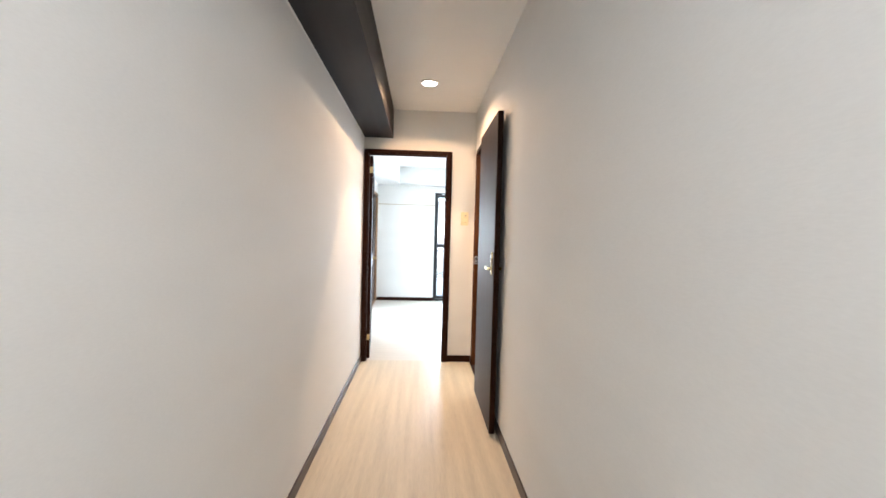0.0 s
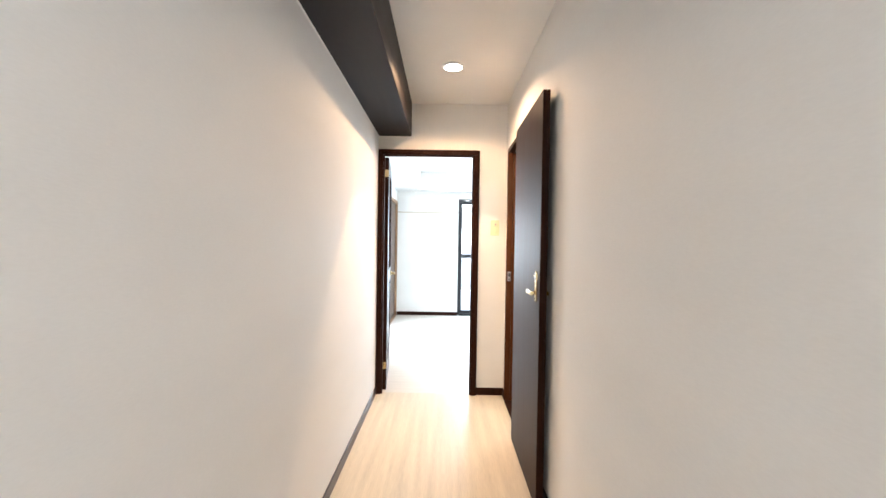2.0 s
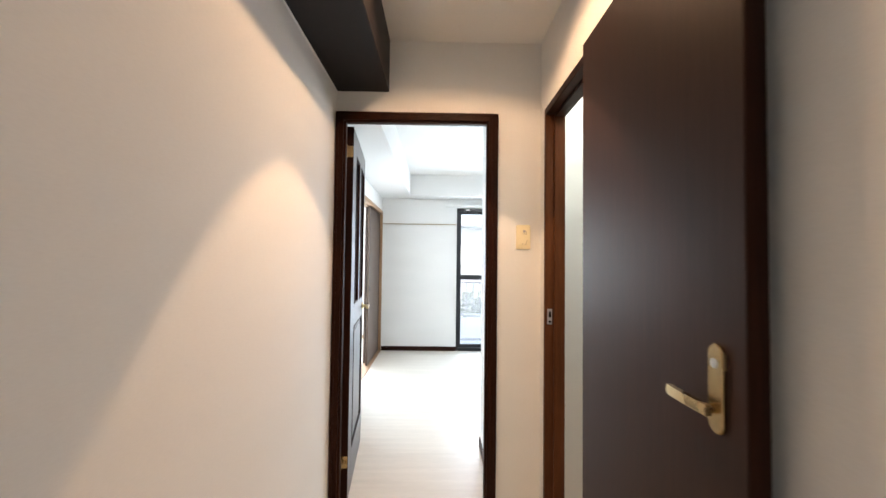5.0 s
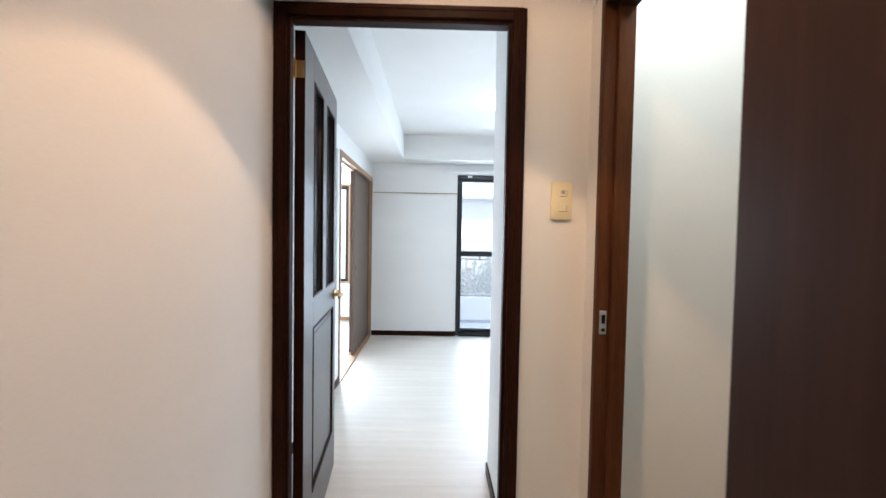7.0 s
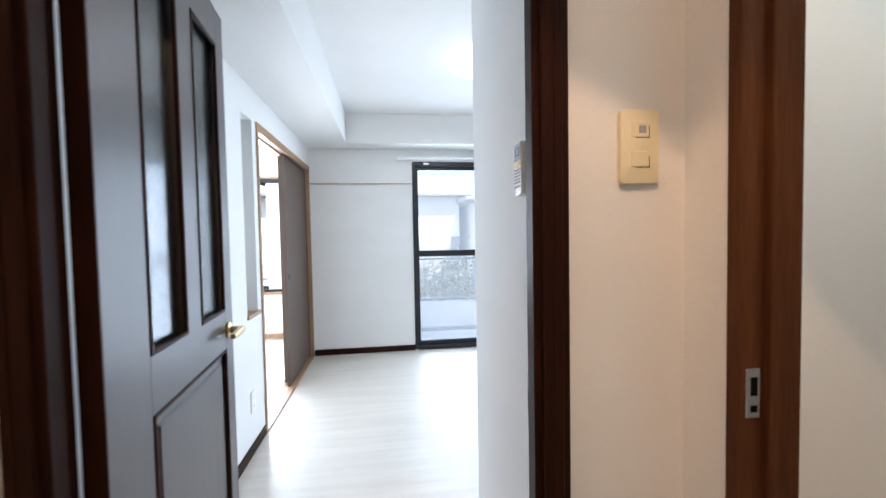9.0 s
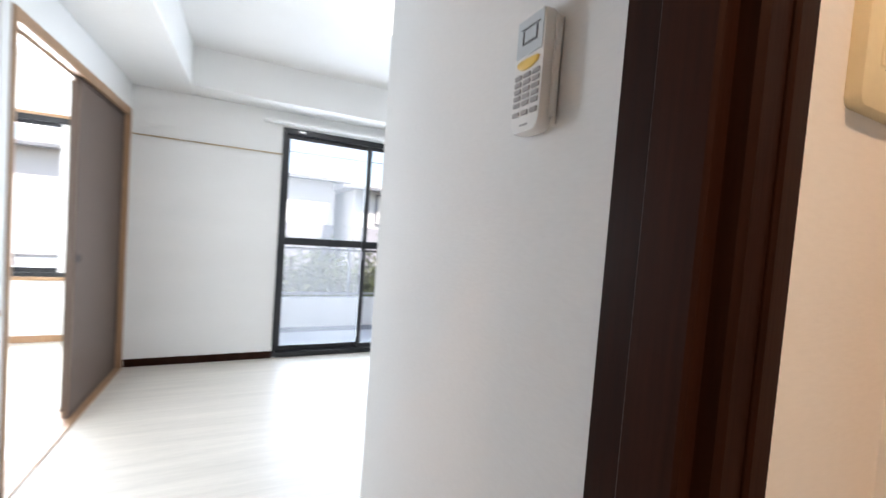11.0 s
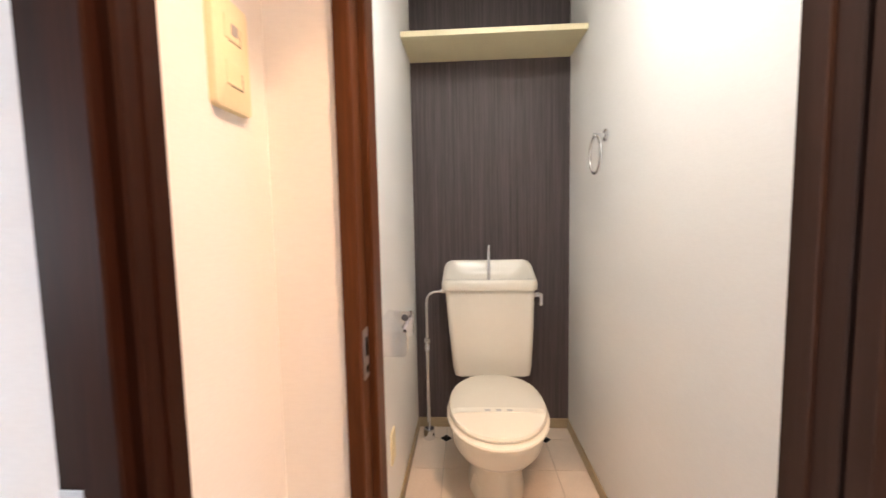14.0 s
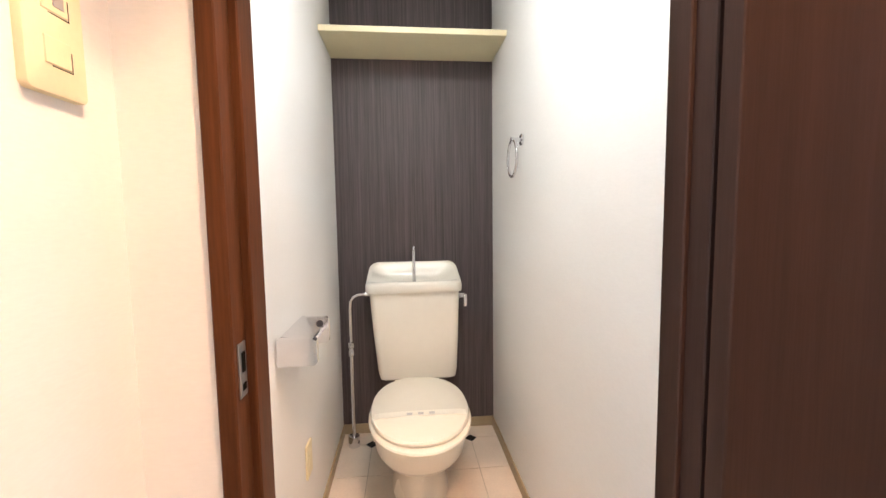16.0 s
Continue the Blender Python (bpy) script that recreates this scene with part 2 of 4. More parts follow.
def part(name, bm, material, parent, label="", smooth=False):
    """One mesh, given in world places, as a part of parent."""
    ob = new(name, mesh_of(name, bm, material, smooth))
    ob.parent = parent
    base = parent.matrix_basis.copy() if parent.parent is None else parent.parent.matrix_basis @ parent.matrix_parent_inverse @ parent.matrix_basis
    ob.matrix_parent_inverse = base.inverted()
    return tagged(ob, label)


def thing(name, place, label, category, group="", kind=""):
    ob = new(name)
    ob.empty_display_size = 0.1
    ob.matrix_basis = pose(*place)
    return tagged(ob, label, category, group, kind)


def piece(name, bm, material, label, category, kind="structure", smooth=False):
    return tagged(new(name, mesh_of(name, bm, material, smooth)), label, category, "", kind)


def walled(axis, a, t0, t1, z, holes=()):
    """A wall along x or y from a[0] to a[1], t0 to t1 thick, z[0] to z[1] high, with holes (a0, a1, z0, z1) through it."""
    cut_a = sorted({*a, *(v for h in holes for v in h[:2])})
    cut_z = sorted({*z, *(v for h in holes for v in h[2:])})
    solid = {}
    for i in range(len(cut_a) - 1):
        for k in range(len(cut_z) - 1):
            ma, mz = (cut_a[i] + cut_a[i + 1]) / 2, (cut_z[k] + cut_z[k + 1]) / 2
            solid[i, k] = not any(h[0] < ma < h[1] and h[2] < mz < h[3] for h in holes)
    bm, made = bmesh.new(), {}

    def vert(i, t, k):
        if (i, t, k) not in made:
            along, thick = cut_a[i], (t0, t1)[t]
            made[i, t, k] = bm.verts.new((along, thick, cut_z[k]) if axis == "x" else (thick, along, cut_z[k]))
        return made[i, t, k]

    for (i, k), full in solid.items():
        if not full:
            continue
        for t in (0, 1):
            bm.faces.new([vert(i, t, k), vert(i + 1, t, k), vert(i + 1, t, k + 1), vert(i, t, k + 1)])
        for di, dk, quad in ((-1, 0, ((i, 0, k), (i, 1, k), (i, 1, k + 1), (i, 0, k + 1))), (1, 0, ((i + 1, 0, k), (i + 1, 1, k), (i + 1, 1, k + 1), (i + 1, 0, k + 1))),
                             (0, -1, ((i, 0, k), (i + 1, 0, k), (i + 1, 1, k), (i, 1, k))), (0, 1, ((i, 0, k + 1), (i + 1, 0, k + 1), (i + 1, 1, k + 1), (i, 1, k + 1)))):
            if not solid.get((i + di, k + dk)):
                bm.faces.new([vert(*q) for q in quad])
    return bm


# ---- the shell ----
HX, HZ, BACK = 1.065, 2.415, -5.2
TX0, TX1, TY0, TY1 = 1.15, 2.722, -0.835, 0.015   # toilet
LX0, LX1, LY1, LZ = -0.265, 2.75, 3.66, 2.445      # living room
NX0, NY1 = -2.9, 4.5                                # room beside it
STUB_X, STUB_Y = 0.842, 0.722

piece("floor_hall", boxes((-0.12, TX0 - 0.06, BACK, 0.02, -0.08, 0.0)), FLOOR, "pale maple-look floor of the hall", "floor")
piece("floor_living", boxes((LX0 - 0.06, LX1 + 0.1, 0.02, LY1 + 0.02, -0.08, 0.0)), FLOORX, "pale maple-look floor of the living room", "floor")
piece("floor_side_room", boxes((NX0, LX0 - 0.06, 0.5, NY1 + 0.02, -0.08, 0.0)), FLOORX, "pale floor of the room behind the sliding panel", "floor")
piece("ceiling_hall", boxes((0.272, HX, BACK, 0.0, HZ, HZ + 0.1)), CEIL, "white papered hall ceiling", "ceiling")
piece("ceiling_living", boxes((LX0, LX1, 0.051, LY1, LZ, LZ + 0.1)), CEIL, "white papered living room ceiling", "ceiling")
piece("ceiling_side_room", boxes((NX0, LX0 - 0.12, 0.5, NY1, LZ, LZ + 0.1)), CEIL, "white ceiling of the side room", "ceiling")
piece("ceiling_toilet", boxes((TX0, TX1, TY0, TY1, 2.38, 2.48)), CEIL, "white toilet ceiling", "ceiling")

piece("wall_hall_left", walled("y", (BACK, 0.0), -0.12, 0.0, (0, 2.55)), WALL, "white textured wallpaper along the hall", "wall")
piece("wall_hall_right", walled("y", (BACK, 0.0), HX, TX0, (0, 2.55), [(-0.80, -0.104, -1, 2.02)]), WALL, "white textured wallpaper with the toilet doorway", "wall")
piece("wall_hall_back", walled("x", (-0.12, TX0), BACK - 0.1, BACK, (0, 2.55)), WALL, "plain white wall behind the entrance", "wall")
piece("wall_hall_end", walled("x", (LX0 - 0.12, TX0), 0.0, 0.050, (0, 2.55), [(0.012, 0.822, -1, 2.02)]), WALL, "white wall with the living room doorway", "wall")
piece("wall_stub", boxes((STUB_X, LX1 + 0.1, 0.0501, STUB_Y, 0, 2.55)), WALL, "white wall return beside the doorway", "wall")
piece("wall_living_left", walled("y", (0.050, LY1), LX0 - 0.12, LX0, (0, 2.55), [(2.015, 3.63, -1, 1.955), (1.745, 1.93, 0.80, 1.965)]), WALL,
      "white wall with the sliding panel opening and a slim recess", "wall")
piece("wall_living_right", walled("y", (STUB_Y, LY1), LX1, LX1 + 0.1, (0, 2.55)), WALL, "plain white living room wall", "wall")
piece("wall_window", walled("x", (LX0 - 0.12, LX1 + 0.1), LY1, LY1 + 0.14, (0, 2.55), [(0.815, 2.355, 0.012, 2.02)]), WALL, "white wall with the balcony window", "wall")
piece("wall_side_room_window", walled("x", (NX0, LX0 - 0.12), NY1, NY1 + 0.14, (0, 2.55), [(-2.4, -0.93, 0.60, 1.93)]), WALL, "white side room wall with a window", "wall")
piece("wall_side_room_far", walled("y", (0.5, NY1 + 0.14), NX0 - 0.1, NX0, (0, 2.55)), WALL, "plain white side room wall", "wall")
piece("wall_side_room_near", walled("x", (NX0, LX0 - 0.12), 0.4, 0.5, (0, 2.55)), WALL, "plain white side room wall", "wall")
piece("wall_side_room_return", boxes((LX0 - 0.12, LX0 - 0.02, LY1 + 0.14, NY1 + 0.14, 0, 2.55)), WALL, "plain white wall return", "wall")
piece("wall_toilet_left", boxes((TX0, TX1 + 0.1, TY1, 0.0495, 0, 2.55)), WALL, "white toilet wall", "wall")
piece("wall_toilet_right", boxes((TX0, TX1 + 0.1, TY0 - 0.1, TY0, 0, 2.55)), WALL, "white toilet wall", "wall")
piece("wall_toilet_back", boxes((TX1, TX1 + 0.1, TY0, TY1, 0, 2.55)), ACCENT, "dark brown vertically striped accent wallpaper", "wall")

piece("beam_hall", box(bmesh.new(), 0.0, 0.271, BACK, -0.001, 2.143, 2.55, 0.003), BEAM, "dark brown boxed beam along the hall ceiling", "beam")
piece("trim_beam", boxes((0.0, 0.005, BACK, -0.001, 2.138, 2.1429)), WHITEP, "thin white sealant bead under the beam", "trim")
piece("beam_living_left", box(bmesh.new(), LX0, 0.15, 0.051, LY1 - 0.001, 2.16, 2.55, 0.003), WALL, "white boxed ceiling beam", "beam")
piece("beam_living_window", box(bmesh.new(), 0.15, LX1, 3.37, LY1 - 0.001, 2.16, 2.55, 0.003), WALL, "white boxed ceiling beam over the window", "beam")


def moved(bm, m):
    bmesh.ops.transform(bm, matrix=m, verts=bm.verts)
    return bm


# ---- baseboards ----
def skirting(name, *rows, material=DARK, label="dark brown wooden baseboard"):
    bm = bmesh.new()
    for r in rows:
        box(bm, *r, bevel=0.002)
    return piece(name, bm, material, label, "baseboard")


B, BH = 0.009, 0.062
skirting("baseboard_hall_left", (0.0, B, BACK, -0.021, 0, BH), material=SKIRT, label="grey brown wooden baseboard")
skirting("baseboard_hall_right", (HX - B, HX, BACK, -0.843, 0, BH), material=SKIRT, label="grey brown wooden baseboard")
skirting("baseboard_hall_corner", (HX - B, HX, -0.099, -B, 0, BH))
skirting("baseboard_hall_end", (0.8395, HX, -B, 0.0, 0, BH))
skirting("baseboard_living_left", (LX0, LX0 + B, 0.051, 1.995, 0, BH))
skirting("baseboard_stub", (STUB_X - B, STUB_X, 0.056, STUB_Y + B, 0, BH), (STUB_X, LX1, STUB_Y, STUB_Y + B, 0, BH))
skirting("baseboard_window", (LX0 + 0.012, 0.803, LY1 - B, LY1, 0, BH), (2.367, LX1 - B, LY1 - B, LY1, 0, BH))
skirting("baseboard_living_right", (LX1 - B, LX1, STUB_Y + B, LY1, 0, BH))
skirting("baseboard_side_room", (NX0, LX0 - 0.12, NY1 - B, NY1, 0, 0.06), (NX0, NX0 + B, 0.5, NY1 - B, 0, 0.06), material=PINE, label="pine baseboard of the side room")
skirting("baseboard_toilet_left", (TX0 + 0.012, TX1 - B, TY1 - B, TY1, 0, 0.055), material=TANBASE, label="tan vinyl baseboard")
skirting("baseboard_toilet_right", (TX0 + 0.012, TX1 - B, TY0, TY0 + B, 0, 0.055), material=TANBASE, label="tan vinyl baseboard")
skirting("baseboard_toilet_back", (TX1 - B, TX1, TY0, TY1, 0, 0.055), material=TANBASE, label="tan vinyl baseboard")


# ---- living room doorway and its open door ----
def upright(y0, y1, x0, x1, rebate, side):
    """One upright of the hall doorway: a casing towards the hall, a stop and a rebate for the door."""
    bm = boxes((x0, x1, y0, y1, 0, 2.03), bevel=0.003)
    if side > 0:
        box(bm, x0 - 0.012, x0 + 0.002, y0 + 0.012, rebate, 0, 1.985, bevel=0.002)
    else:
        box(bm, x1 - 0.002, x1 + 0.012, y0 + 0.012, rebate, 0, 1.985, bevel=0.002)
    lip = (x1 - 0.027, x1 - 0.0125) if side > 0 else (x0, x0 + 0.016)
    box(bm, *lip, y0 - 0.003, y0 + 0.002, 0, 2.03, bevel=0.0018)
    return bm


fr = thing("door_frame", (0.42, 0.02, 0), "dark brown wooden frame of the living room doorway", "door frame", kind="structure")
part("jamb", upright(-0.026, 0.054, 0.003, 0.042, 0.020, -1), DARK, fr)
jr = part("jamb", upright(-0.026, 0.054, 0.792, 0.8385, 0.020, 1), DARK, fr)
part("head", boxes((0.042, 0.792, -0.026, 0.054, 1.99, 2.03), (0.019, 0.8115, -0.029, -0.024, 2.014, 2.03), (0.054, 0.78, -0.014, 0.020, 1.978, 1.992), bevel=0.002), DARK, fr)
plate = boxes((0.7895, 0.792, 0.024, 0.050, 0.895, 0.995), bevel=0.0008)
part("strike_plate", plate, STEEL, jr, "brushed steel strike plate")
part("strike_hole", boxes((0.7885, 0.7896, 0.030, 0.044, 0.925, 0.965)), HOLE, jr, "dark latch hole")

DOOR1 = pose(0.079, 0.062, 0, 0, 0, 95.6)
d1 = thing("door_1", (0.04, 0.43, 0.008), "open slate brown panelled door with two glass panes", "door", kind="structure")
DW, DT, DH = 0.735, 0.036, 1.980
STILE, MID = (0.157, 0.656), (0.353, 0.447)
ZP, ZG = (0.22, 0.895), (1.015, 1.865)
leaf = bmesh.new()
box(leaf, 0, STILE[0], 0, DT, 0.008, DH, 0.0015)
box(leaf, STILE[1], DW, 0, DT, 0.008, DH, 0.0015)
for z0, z1 in ((0.008, ZP[0]), (ZP[1], ZG[0]), (ZG[1], DH)):
    box(leaf, STILE[0], STILE[1], 0, DT, z0, z1)
box(leaf, MID[0], MID[1], 0, DT, ZG[0], ZG[1])
part("leaf", moved(leaf, DOOR1), LIVDOOR, d1)
part("edge_band", moved(boxes((-0.0014, 0.0, 0.0005, DT - 0.0005, 0.009, DH - 0.001)), DOOR1), DARK, d1, "near black edge strip")
sunk = bmesh.new()
box(sunk, STILE[0], STILE[1], 0.010, DT - 0.010, ZP[0], ZP[1])
box(sunk, STILE[0] + 0.035, STILE[1] - 0.035, 0.004, DT - 0.004, ZP[0] + 0.035, ZP[1] - 0.035, 0.005)
part("lower_panel", moved(sunk, DOOR1), LIVDOOR, d1)
for u0, u1, z0, z1 in ((STILE[0], STILE[1], *ZP), (STILE[0], MID[0], *ZG), (MID[1], STILE[1], *ZG)):
    for v0, v1 in ((-0.003, 0.007), (DT - 0.007, DT + 0.003)):
        bead = boxes((u0, u0 + 0.011, v0, v1, z0, z1), (u1 - 0.011, u1, v0, v1, z0, z1), (u0, u1, v0, v1, z0, z0 + 0.011), (u0, u1, v0, v1, z1 - 0.011, z1), bevel=0.003)
        part("moulding", moved(bead, DOOR1), DARK, d1, "dark moulding bead")
for u0, u1 in ((STILE[0], MID[0]), (MID[1], STILE[1])):
    pane = part("pane", moved(boxes((u0, u1, DT / 2 - 0.002, DT / 2 + 0.002, *ZG)), DOOR1), FROST, d1, "pale patterned glass pane")
    pane.visible_shadow = False
for z in (0.215, 1.846):
    hinge = boxes((-0.0025, 0.001, 0.002, 0.034, z - 0.030, z + 0.030), (-0.010, 0.0, 0.030, 0.060, z - 0.030, z + 0.030), bevel=0.001)
    tube(hinge, [(-0.004, 0.037, z - 0.036), (-0.004, 0.037, z + 0.036)], 0.005)
    part("hinge", moved(hinge, DOOR1), BRASS, d1, "worn brass hinge", True)
for side in (-1, 1):
    v = 0.0 if side < 0 else DT
    rose = turned(bmesh.new(), (0.675, v, 0.952), (0, side, 0), [(0, 0.026), (0.007, 0.026), (0.010, 0.020), (0.011, 0.011), (0.045, 0.010), (0.048, 0.009)])
    hdl = part("handle", moved(rose, DOOR1), BRASS, d1, "worn brass lever handle", True)
    lever = loft(bmesh.new(), [[(u, v + side * (0.043 + a), 0.952 + b) for a, b in ((-0.006, -0.010 * k), (0.006, -0.010 * k), (0.008, 0.0), (0.006, 0.010 * k), (-0.006, 0.010 * k))]
                               for u, k in ((0.690, 0.8), (0.675, 1.1), (0.640, 1.0), (0.600, 0.9), (0.570, 0.7))])
    part("lever", moved(lever, DOOR1), BRASS, hdl, "", True)
part("latch", moved(boxes((DW, DW + 0.004, 0.008, 0.028, 0.90, 1.0), bevel=0.001), DOOR1), BRASS, d1, "brass latch plate")

# ---- toilet doorway and its door, swung wide against the hall wall ----
TF0, TF1 = -0.804, -0.100
f2 = thing("door_frame", (1.1, -0.43, 0), "dark brown wooden frame of the toilet doorway", "door frame", kind="structure")
near = boxes((1.056, 1.1535, TF0, TF0 + 0.026, 0, 2.026), (1.098, 1.150, TF0 + 0.024, TF0 + 0.034, 0, 1.99), (1.056, 1.0655, TF0 - 0.038, TF0 + 0.004, 0, 2.026), bevel=0.002)
far = boxes((1.056, 1.1535, TF1 - 0.024, TF1, 0, 2.026), (1.098, 1.150, TF1 - 0.036, TF1 - 0.022, 0, 1.99), bevel=0.002)
part("jamb", near, DOORM, f2)
# far jamb alone takes the copy with lamplight in its colour
jf = part("jamb", far, LITDARK, f2)
part("head", boxes((1.056, 1.1535, TF0 + 0.026, TF1 - 0.024, 1.992, 2.026), (1.098, 1.150, TF0 + 0.034, TF1 - 0.036, 1.98, 1.994), bevel=0.002), DARK, f2)
part("threshold", boxes((1.056, 1.1535, TF0 + 0.026, TF1 - 0.024, -0.01, 0.012), bevel=0.002), DARK, f2)
part("strike_plate", boxes((1.067, 1.090, TF1 - 0.0265, TF1 - 0.024, 0.968, 1.043), bevel=0.0008), STEEL, jf, "brushed steel strike plate")
for z0, z1 in ((0.977, 0.987), (1.002, 1.030)):
    part("strike_hole", boxes((1.074, 1.085, TF1 - 0.0272, TF1 - 0.0264, z0, z1)), HOLE, jf, "dark latch hole")

DOOR2 = pose(1.040, -0.766, 0, 0, 0, 269.9)
d2 = thing("door_2", (1.0, -1.15, 0.008), "dark walnut flush door standing wide open against the hall wall", "door", kind="structure")
part("leaf", moved(box(bmesh.new(), 0.004, 0.694, -0.036, -0.001, 0.012, 1.985, 0.002), DOOR2), DOORM, d2)
part("edge_band", moved(boxes((0.694, 0.6955, -0.035, -0.002, 0.013, 1.984)), DOOR2), DARK, d2, "darker edge strip")
for z in (0.31, 1.80):
    hinge = boxes((-0.002, 0.004, -0.032, 0.030, z - 0.045, z + 0.045), bevel=0.0008)
    tube(hinge, [(-0.004, 0.002, z - 0.05), (-0.004, 0.002, z + 0.05)], 0.0055)
    part("hinge", moved(hinge, DOOR2), BRASS, d2, "worn brass hinge", True)
for side, v, reach in ((1, -0.001, 0.015), (-1, -0.036, 0.026)):
    back = loft(bmesh.new(), [[(0.632 + 0.019 * math.cos(a) * k, v + side * t, (1.115 if math.sin(a) > 0 else 1.005) + 0.019 * math.sin(a) * k) for a in np.linspace(0.01, 2 * math.pi + 0.01, 24, endpoint=False)]
                              for t, k in ((0, 1), (0.005, 1), (0.007, 0.88))])
    hdl = part("handle", moved(back, DOOR2), BRASS, d2, "worn brass lever handle on a long plate", True)
    lever = loft(bmesh.new(), [[(u, v + side * (reach + a + 0.004 * c), 1.028 + b) for a, b in ((-0.005, -0.009), (0.005, -0.009), (0.007, 0.0), (0.005, 0.009), (-0.005, 0.009))]
                               for u, c in ((0.645, 0), (0.62, 0.2), (0.58, 0.1), (0.545, -0.2), (0.530, -0.6))])
    tube(lever, [(0.632, v + side * 0.004, 1.028), (0.632, v + side * reach, 1.028)], 0.009)
    part("lever", moved(lever, DOOR2), BRASS, hdl, "", True)
    part("lock", moved(turned(bmesh.new(), (0.632, v + side * 0.006, 1.102), (0, side, 0), [(0, 0.008), (0.003, 0.008), (0.004, 0.005)], 16), DOOR2), STEEL, hdl, "", True)

# ---- hall fittings ----
dl = thing("downlight", (*LAMP, HZ), "lit round recessed lamp in the hall ceiling", "ceiling lamp")
rim = turned(bmesh.new(), (*LAMP, HZ), (0, 0, -1), [(-0.0, 0.074), (0.004, 0.072), (0.006, 0.066), (0.004, 0.062), (-0.002, 0.060)], 40)
part("rim", rim, WHITEP, dl, "white trim ring", True)
part("bulb", turned(bmesh.new(), (*LAMP, HZ - 0.0075), (0, 0, -1), [(0, 0.056), (0.001, 0.055), (0.0015, 0.03)], 40), BULB, dl, "glowing warm lamp face", True)
# added body for the fill light behind the start, never in view
en = thing("entrance_fill_body", (0.62, -4.35, HZ), "unseen square body added over the entrance fill light", "ceiling lamp")
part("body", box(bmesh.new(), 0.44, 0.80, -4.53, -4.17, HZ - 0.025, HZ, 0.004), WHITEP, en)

sw = thing("light_switch", (0.9740, 0.0, 1.396), "cream double light switch plate on the hall wall", "light switch")
sp = box(bmesh.new(), 0.9380, 1.0100, -0.009, 0.0, 1.333, 1.459, 0.0)
vert_edges = [e for e in sp.edges if abs(e.verts[0].co.y - e.verts[1].co.y) > 0.005]
bmesh.ops.bevel(sp, geom=vert_edges, offset=0.007, segments=4, profile=0.5, affect="EDGES")
bmesh.ops.bevel(sp, geom=[e for e in sp.edges if e.verts[0].co.y < -0.008 and e.verts[1].co.y < -0.008], offset=0.002, segments=2, profile=0.5, affect="EDGES")
part("plate", sp, CREAM, sw, "", True)
for z, lit in ((1.426, 1), (1.375, 0)):
    r = part("rocker", box(bmesh.new(), 0.9580, 0.9910, -0.0100, -0.0075, z - 0.014, z + 0.014, 0.0015), CREAM, sw, "cream rocker with dark gap")
    part("gap", boxes((0.9670, 0.9922, -0.0092, -0.0088, z - 0.0150, z - 0.014), (0.9910, 0.9920, -0.0092, -0.0088, z - 0.0150, z + 0.006)), HOLE, r)
    if lit:
        part("indicator", box(bmesh.new(), 0.9720, 0.9850, -0.0107, -0.0095, z - 0.007, z + 0.006, 0.0004), GREYP, r, "dark indicator window")

hk = thing("door_catch", (1.04, -0.004, 2.05), "thin white metal hook above the toilet doorway", "hook")
part("rod", tube(bmesh.new(), [(1.063, -0.03, 2.052), (1.02, -0.03, 2.052), (1.014, -0.03, 2.056), (1.012, -0.03, 2.072)], 0.0022, 8), WHITEP, hk, "", True)
part("base", box(bmesh.new(), 1.058, 1.065, -0.042, -0.018, 2.042, 2.062, 0.001), WHITEP, hk)

# ---- remote control on the wall return ----
rc = thing("remote_control", (0.842, 0.197, 1.39), "white remote control in a wall holder", "remote control")
hold = boxes((0.829, STUB_X, 0.163, 0.167, 1.352, 1.49), (0.829, STUB_X, 0.229, 0.233, 1.352, 1.40), (0.838, STUB_X, 0.163, 0.233, 1.342, 1.49), bevel=0.001)
part("holder", hold, WHITEP, rc, "white plastic holder")
body = loft(bmesh.new(), [[(x, 0.198 + (0.031 * w) * math.copysign(abs(math.cos(a)) ** 0.35, math.cos(a)), 1.42 + 0.087 * h * math.copysign(abs(math.sin(a)) ** 0.35, math.sin(a)))
                           for a in np.linspace(0, 2 * math.pi, 40, endpoint=False)] for x, w, h in ((0.838, 0.94, 0.98), (0.834, 1, 1), (0.818, 1, 1), (0.8145, 0.94, 0.975))])
part("body", body, WHITEP, rc, "", True)
FX = 0.8143
part("display", box(bmesh.new(), FX - 0.0012, FX + 0.001, 0.172, 0.224, 1.446, 1.500, 0.0005), LCD, rc, "grey liquid crystal display")
part("digits", boxes((FX - 0.0018, FX - 0.001, 0.182, 0.212, 1.462, 1.465), (FX - 0.0018, FX - 0.001, 0.182, 0.185, 1.462, 1.482), (FX - 0.0018, FX - 0.001, 0.209, 0.212, 1.462, 1.482),
                     (FX - 0.0018, FX - 0.001, 0.178, 0.216, 1.484, 1.486)), INK, rc, "dark display marks")
part("power_key", loft(bmesh.new(), [[(x, 0.198 + 0.022 * k * math.cos(a), 1.437 + (0.003 if math.sin(a) > 0 else 0.012) * k * math.sin(a)) for a in np.linspace(0, 2 * math.pi, 24, endpoint=False)]
                                     for x, k in ((FX + 0.001, 1), (FX - 0.002, 1), (FX - 0.003, 0.85))]), YELP, rc, "yellow start key", True)
